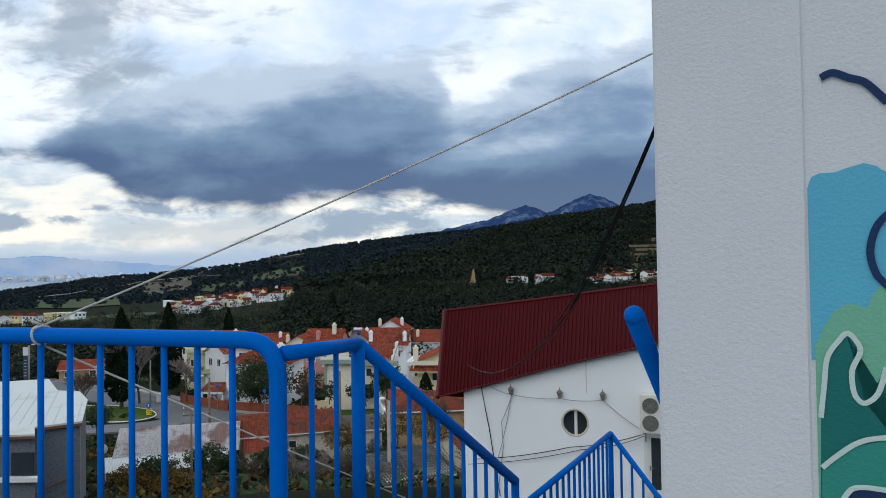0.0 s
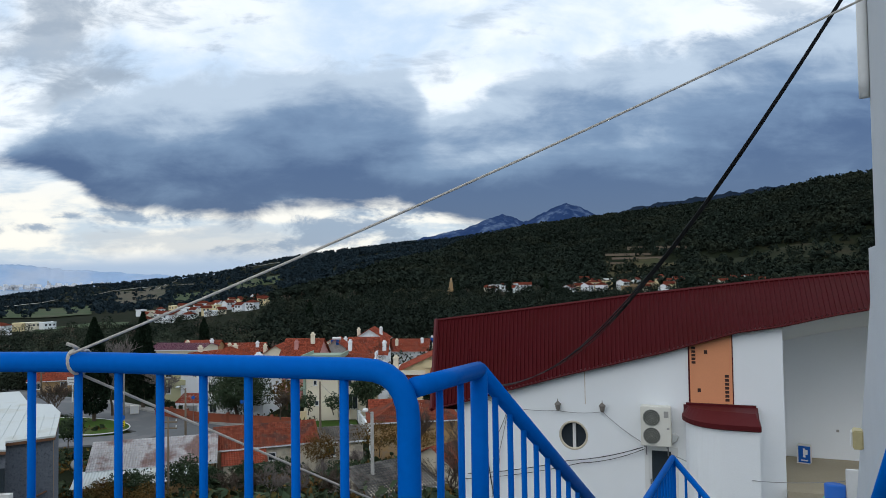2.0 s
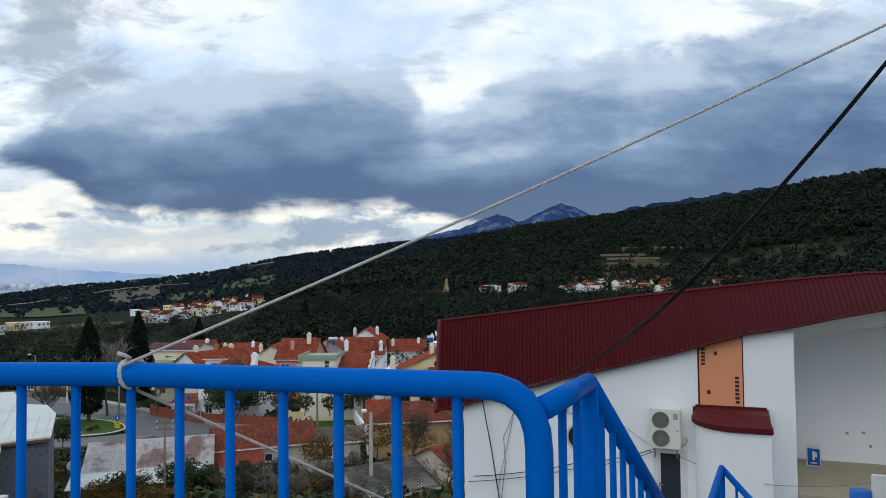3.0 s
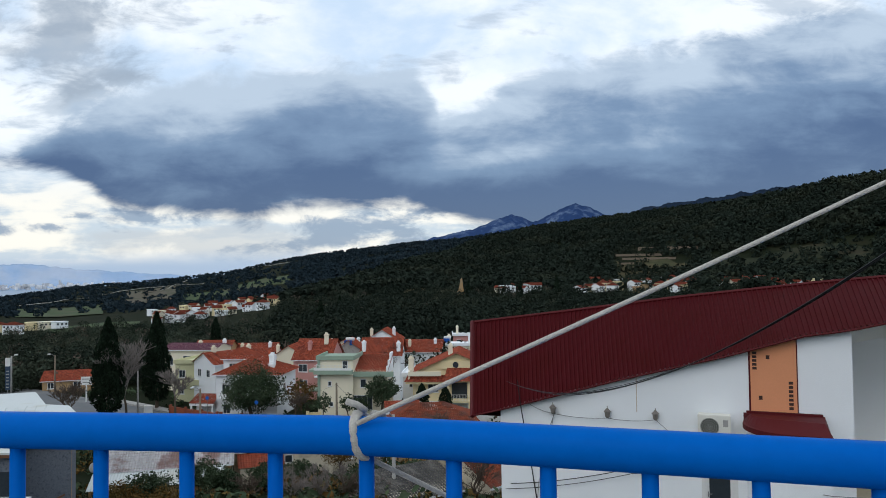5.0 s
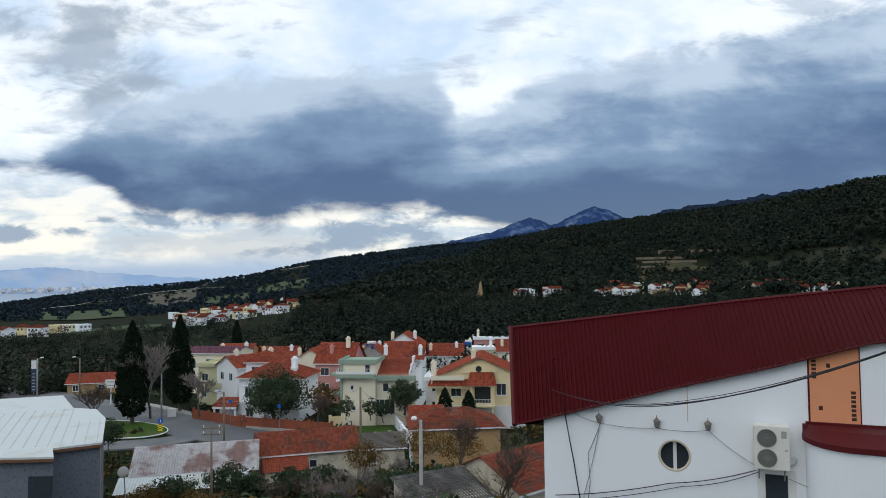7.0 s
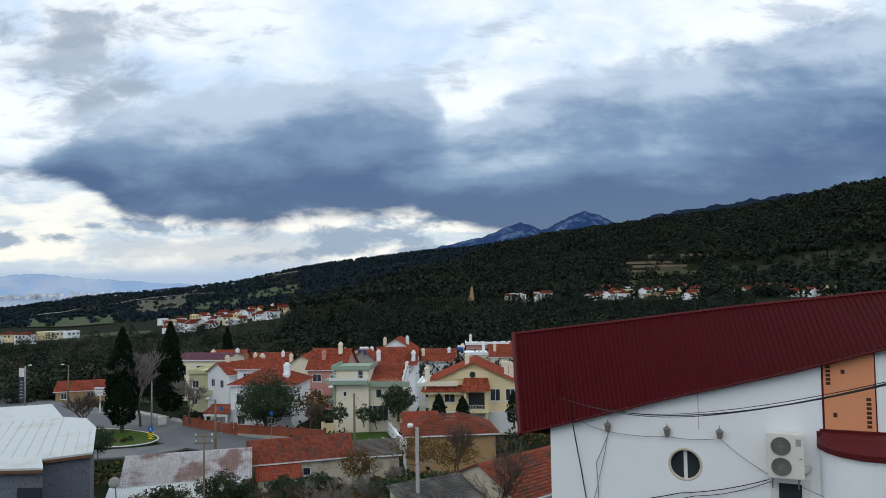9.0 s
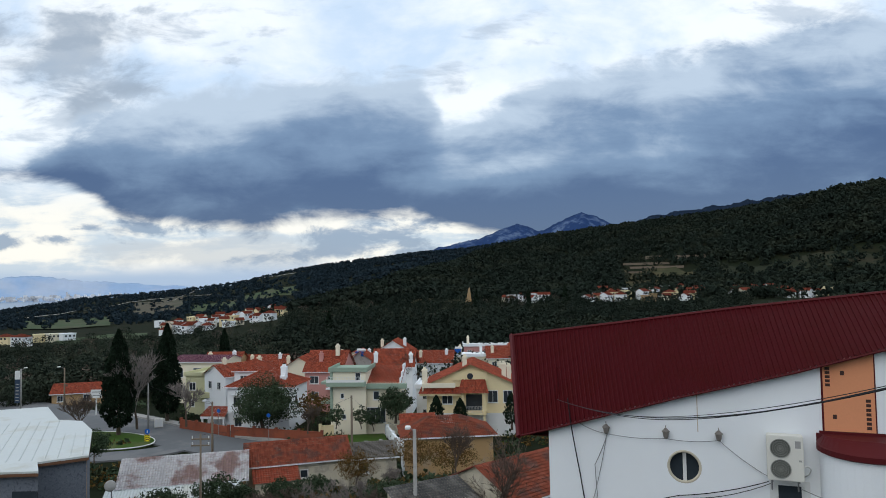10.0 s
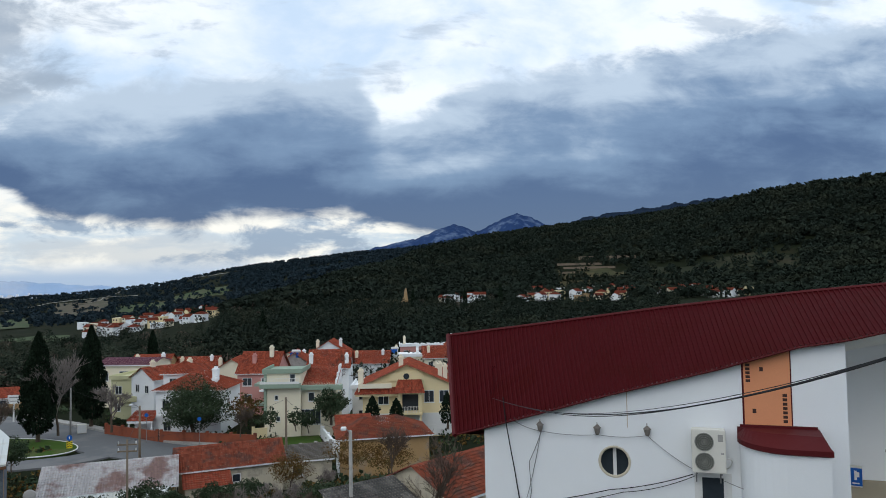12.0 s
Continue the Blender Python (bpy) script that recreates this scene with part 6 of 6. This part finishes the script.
for az0, az1, e, h in ((15.1, 18.6, .017, 1.6), (15.6, 19.6, .013, 1.4), (19.0, 21.2, .0265, 4.0), (16.8, 18.2, .0265, 3.6), (15.3, 17.0, .008, 1.2)):
    d = meet((az0 + az1) / 2, e)
    p, q = [(EYE[0] + d * math.sin(radians(a)), EYE[1] + d * math.cos(radians(a))) for a in (az0, az1)]
    garden_wall("pale stone terrace wall on the hillside", p, q, max(ground(*p), ground(*q)) + 1.0, h * 0.75, WOOD, name="terrace_wall")
tw = thing("ruined_tower", "pointed brown stone ruin among the trees", "ruin", Matrix.Translation((21.5, 520.0, -19.0)))
bm = bmesh.new()
prism(bm, [(-3, -3), (3, -3), (3, 4), (1.6, 9), (0.6, 17), (-0.4, 16), (-1.4, 10), (-3, 7)], "y", 0, 3)
part("wall", bm, OCHRE, tw)

# ---- the mural on the house wall ----
part("corner_strip", boxes((0.012, 0.422, -0.006, 0.0, -3.0, 4.2)), STUCCO, wall_house, rest=Matrix.Translation((C.x, C.y, 0)) @ pose(0, 0, 0, 0, 0, -30))
mural = thing("mural", "painted mural of teal sky and green leaf shapes", "mural", Matrix.Translation((C.x, C.y, 0)) @ pose(0, 0, 0, 0, 0, -30), kind="structure")


def paint(pts, depth, material, name):
    bm = bmesh.new()
    prism(bm, pts, "y", -depth, -0.0005)
    bmesh.ops.triangulate(bm, faces=bm.faces[:])
    part(name, bm, material, mural)


paint([(0.43, 1.11), (0.43, 1.33), (0.43, 1.60), (0.44, 1.63), (0.46, 1.64), (0.50, 1.64), (0.53, 1.65), (0.57, 1.66), (0.60, 1.65), (0.63, 1.62), (0.71, 1.59), (0.86, 1.62), (0.84, 1.13)], 0.002, TEAL, "sky_patch")
paint([(0.44, 1.11), (0.44, 1.15), (0.46, 1.20), (0.49, 1.25), (0.52, 1.27), (0.54, 1.27), (0.57, 1.26), (0.58, 1.29), (0.60, 1.32), (0.68, 1.38), (0.85, 1.37), (0.84, 0.78), (0.44, 0.72)], 0.004, MGREEN, "leaf_green")
paint([(0.45, 0.94), (0.46, 1.04), (0.47, 1.12), (0.49, 1.16), (0.52, 1.18), (0.54, 1.17), (0.55, 1.14), (0.53, 1.10), (0.53, 1.05), (0.54, 1.01), (0.56, 1.00), (0.58, 1.02), (0.60, 1.08), (0.68, 1.18), (0.85, 1.23), (0.83, 0.61), (0.44, 0.53)], 0.006, DEEP, "leaf_dark")
paint([(0.45, 0.80), (0.49, 0.85), (0.54, 0.88), (0.60, 0.90), (0.71, 0.93), (0.84, 0.94), (0.83, 0.61), (0.44, 0.53)], 0.008, MSEA, "leaf_low")
paint([(0.50, 0.73), (0.52, 0.76), (0.55, 0.77), (0.60, 0.77), (0.71, 0.76), (0.84, 0.78), (0.83, 0.61), (0.49, 0.54)], 0.01, MNAVY, "leaf_navy")


def stroke(pts, w, material, depth, name="outline"):
    bm = bmesh.new()
    n = 40
    fine = []
    for i in range(len(pts) - 1):
        p0, p1, p2, p3 = [Vector(pts[max(0, min(len(pts) - 1, i + k))]) for k in (-1, 0, 1, 2)]
        for k in range(8):
            t = k / 8
            fine.append(0.5 * ((2 * p1) + (p2 - p0) * t + (2 * p0 - 5 * p1 + 4 * p2 - p3) * t * t + (3 * p1 - p0 - 3 * p2 + p3) * t ** 3))
    fine.append(Vector(pts[-1]))
    tube(bm, [(p.x, -depth, p.y) for p in fine], w, 6)
    for v in bm.verts:
        v.co.y = -depth + (v.co.y + depth) * 0.1
    part(name, bm, material, mural)


stroke([(0.45, 0.95), (0.46, 1.04), (0.47, 1.12), (0.50, 1.17), (0.52, 1.19), (0.54, 1.17), (0.55, 1.14), (0.53, 1.09), (0.53, 1.04), (0.54, 1.01), (0.56, 1.00), (0.59, 1.03), (0.61, 1.10)], 0.008, MLINE, 0.009)
stroke([(0.45, 0.81), (0.49, 0.85), (0.54, 0.89), (0.60, 0.91), (0.77, 0.94)], 0.008, MLINE, 0.011)
stroke([(0.50, 0.73), (0.52, 0.76), (0.55, 0.77), (0.60, 0.77), (0.71, 0.77)], 0.008, MLINE, 0.013)
stroke([(0.47, 1.91), (0.50, 1.92), (0.54, 1.90), (0.58, 1.88), (0.63, 1.82)], 0.012, MNAVY, 0.008)
stroke([(0.65, 1.54), (0.60, 1.49), (0.58, 1.42), (0.59, 1.36), (0.61, 1.33), (0.64, 1.30)], 0.011, MNAVY, 0.008)

# ---- rooftop fittings ----
for x, y, z in ((-23.48, 142.22, -12.91), (-22.64, 144.22, -12.92), (-33.10, 141.22, -14.59), (-16.21, 153.22, -13.98)):
    o = thing("satellite_dish", "white satellite dish on a red tile roof", "satellite dish", pose(x, y, z, 62, 0, 25), "satellite dishes on the roofs")
    bm = bmesh.new()
    bmesh.ops.create_uvsphere(bm, u_segments=14, v_segments=8, radius=0.6, matrix=Matrix.Diagonal((1, 1, 0.22, 1)))
    part("reflector", bm, PAINTW, o, smooth=True)
    part("mast", tubes((((0, 0, 0), (0, -1.6, -0.9)), 0.05)), GREYWIRE, o)
for x, y, z in ((-37.58, 135.22, -15.66), (-19.23, 150.22, -13.38), (1.99, 183.22, -16.32)):
    o = thing("solar_water_heater", "white solar water heater tank with blue panel", "water heater", pose(x, y, z, 0, 0, -20), "solar heaters on the roofs")
    part("tank", tubes((((-0.9, 0, 1.3), (0.9, 0, 1.3)), 0.32), seg=12), PAINTW, o, smooth=True)
    part("panel", boxes((-0.9, 0.9, -0.95, -0.85, 0.1, 1.1)), SIGNBLUE, o)
    part("stand", tubes((((-0.8, 0, 1.1), (-0.8, 0, -1.4)), 0.05), (((0.8, 0, 1.1), (0.8, 0, -1.4)), 0.05)), GREYWIRE, o)
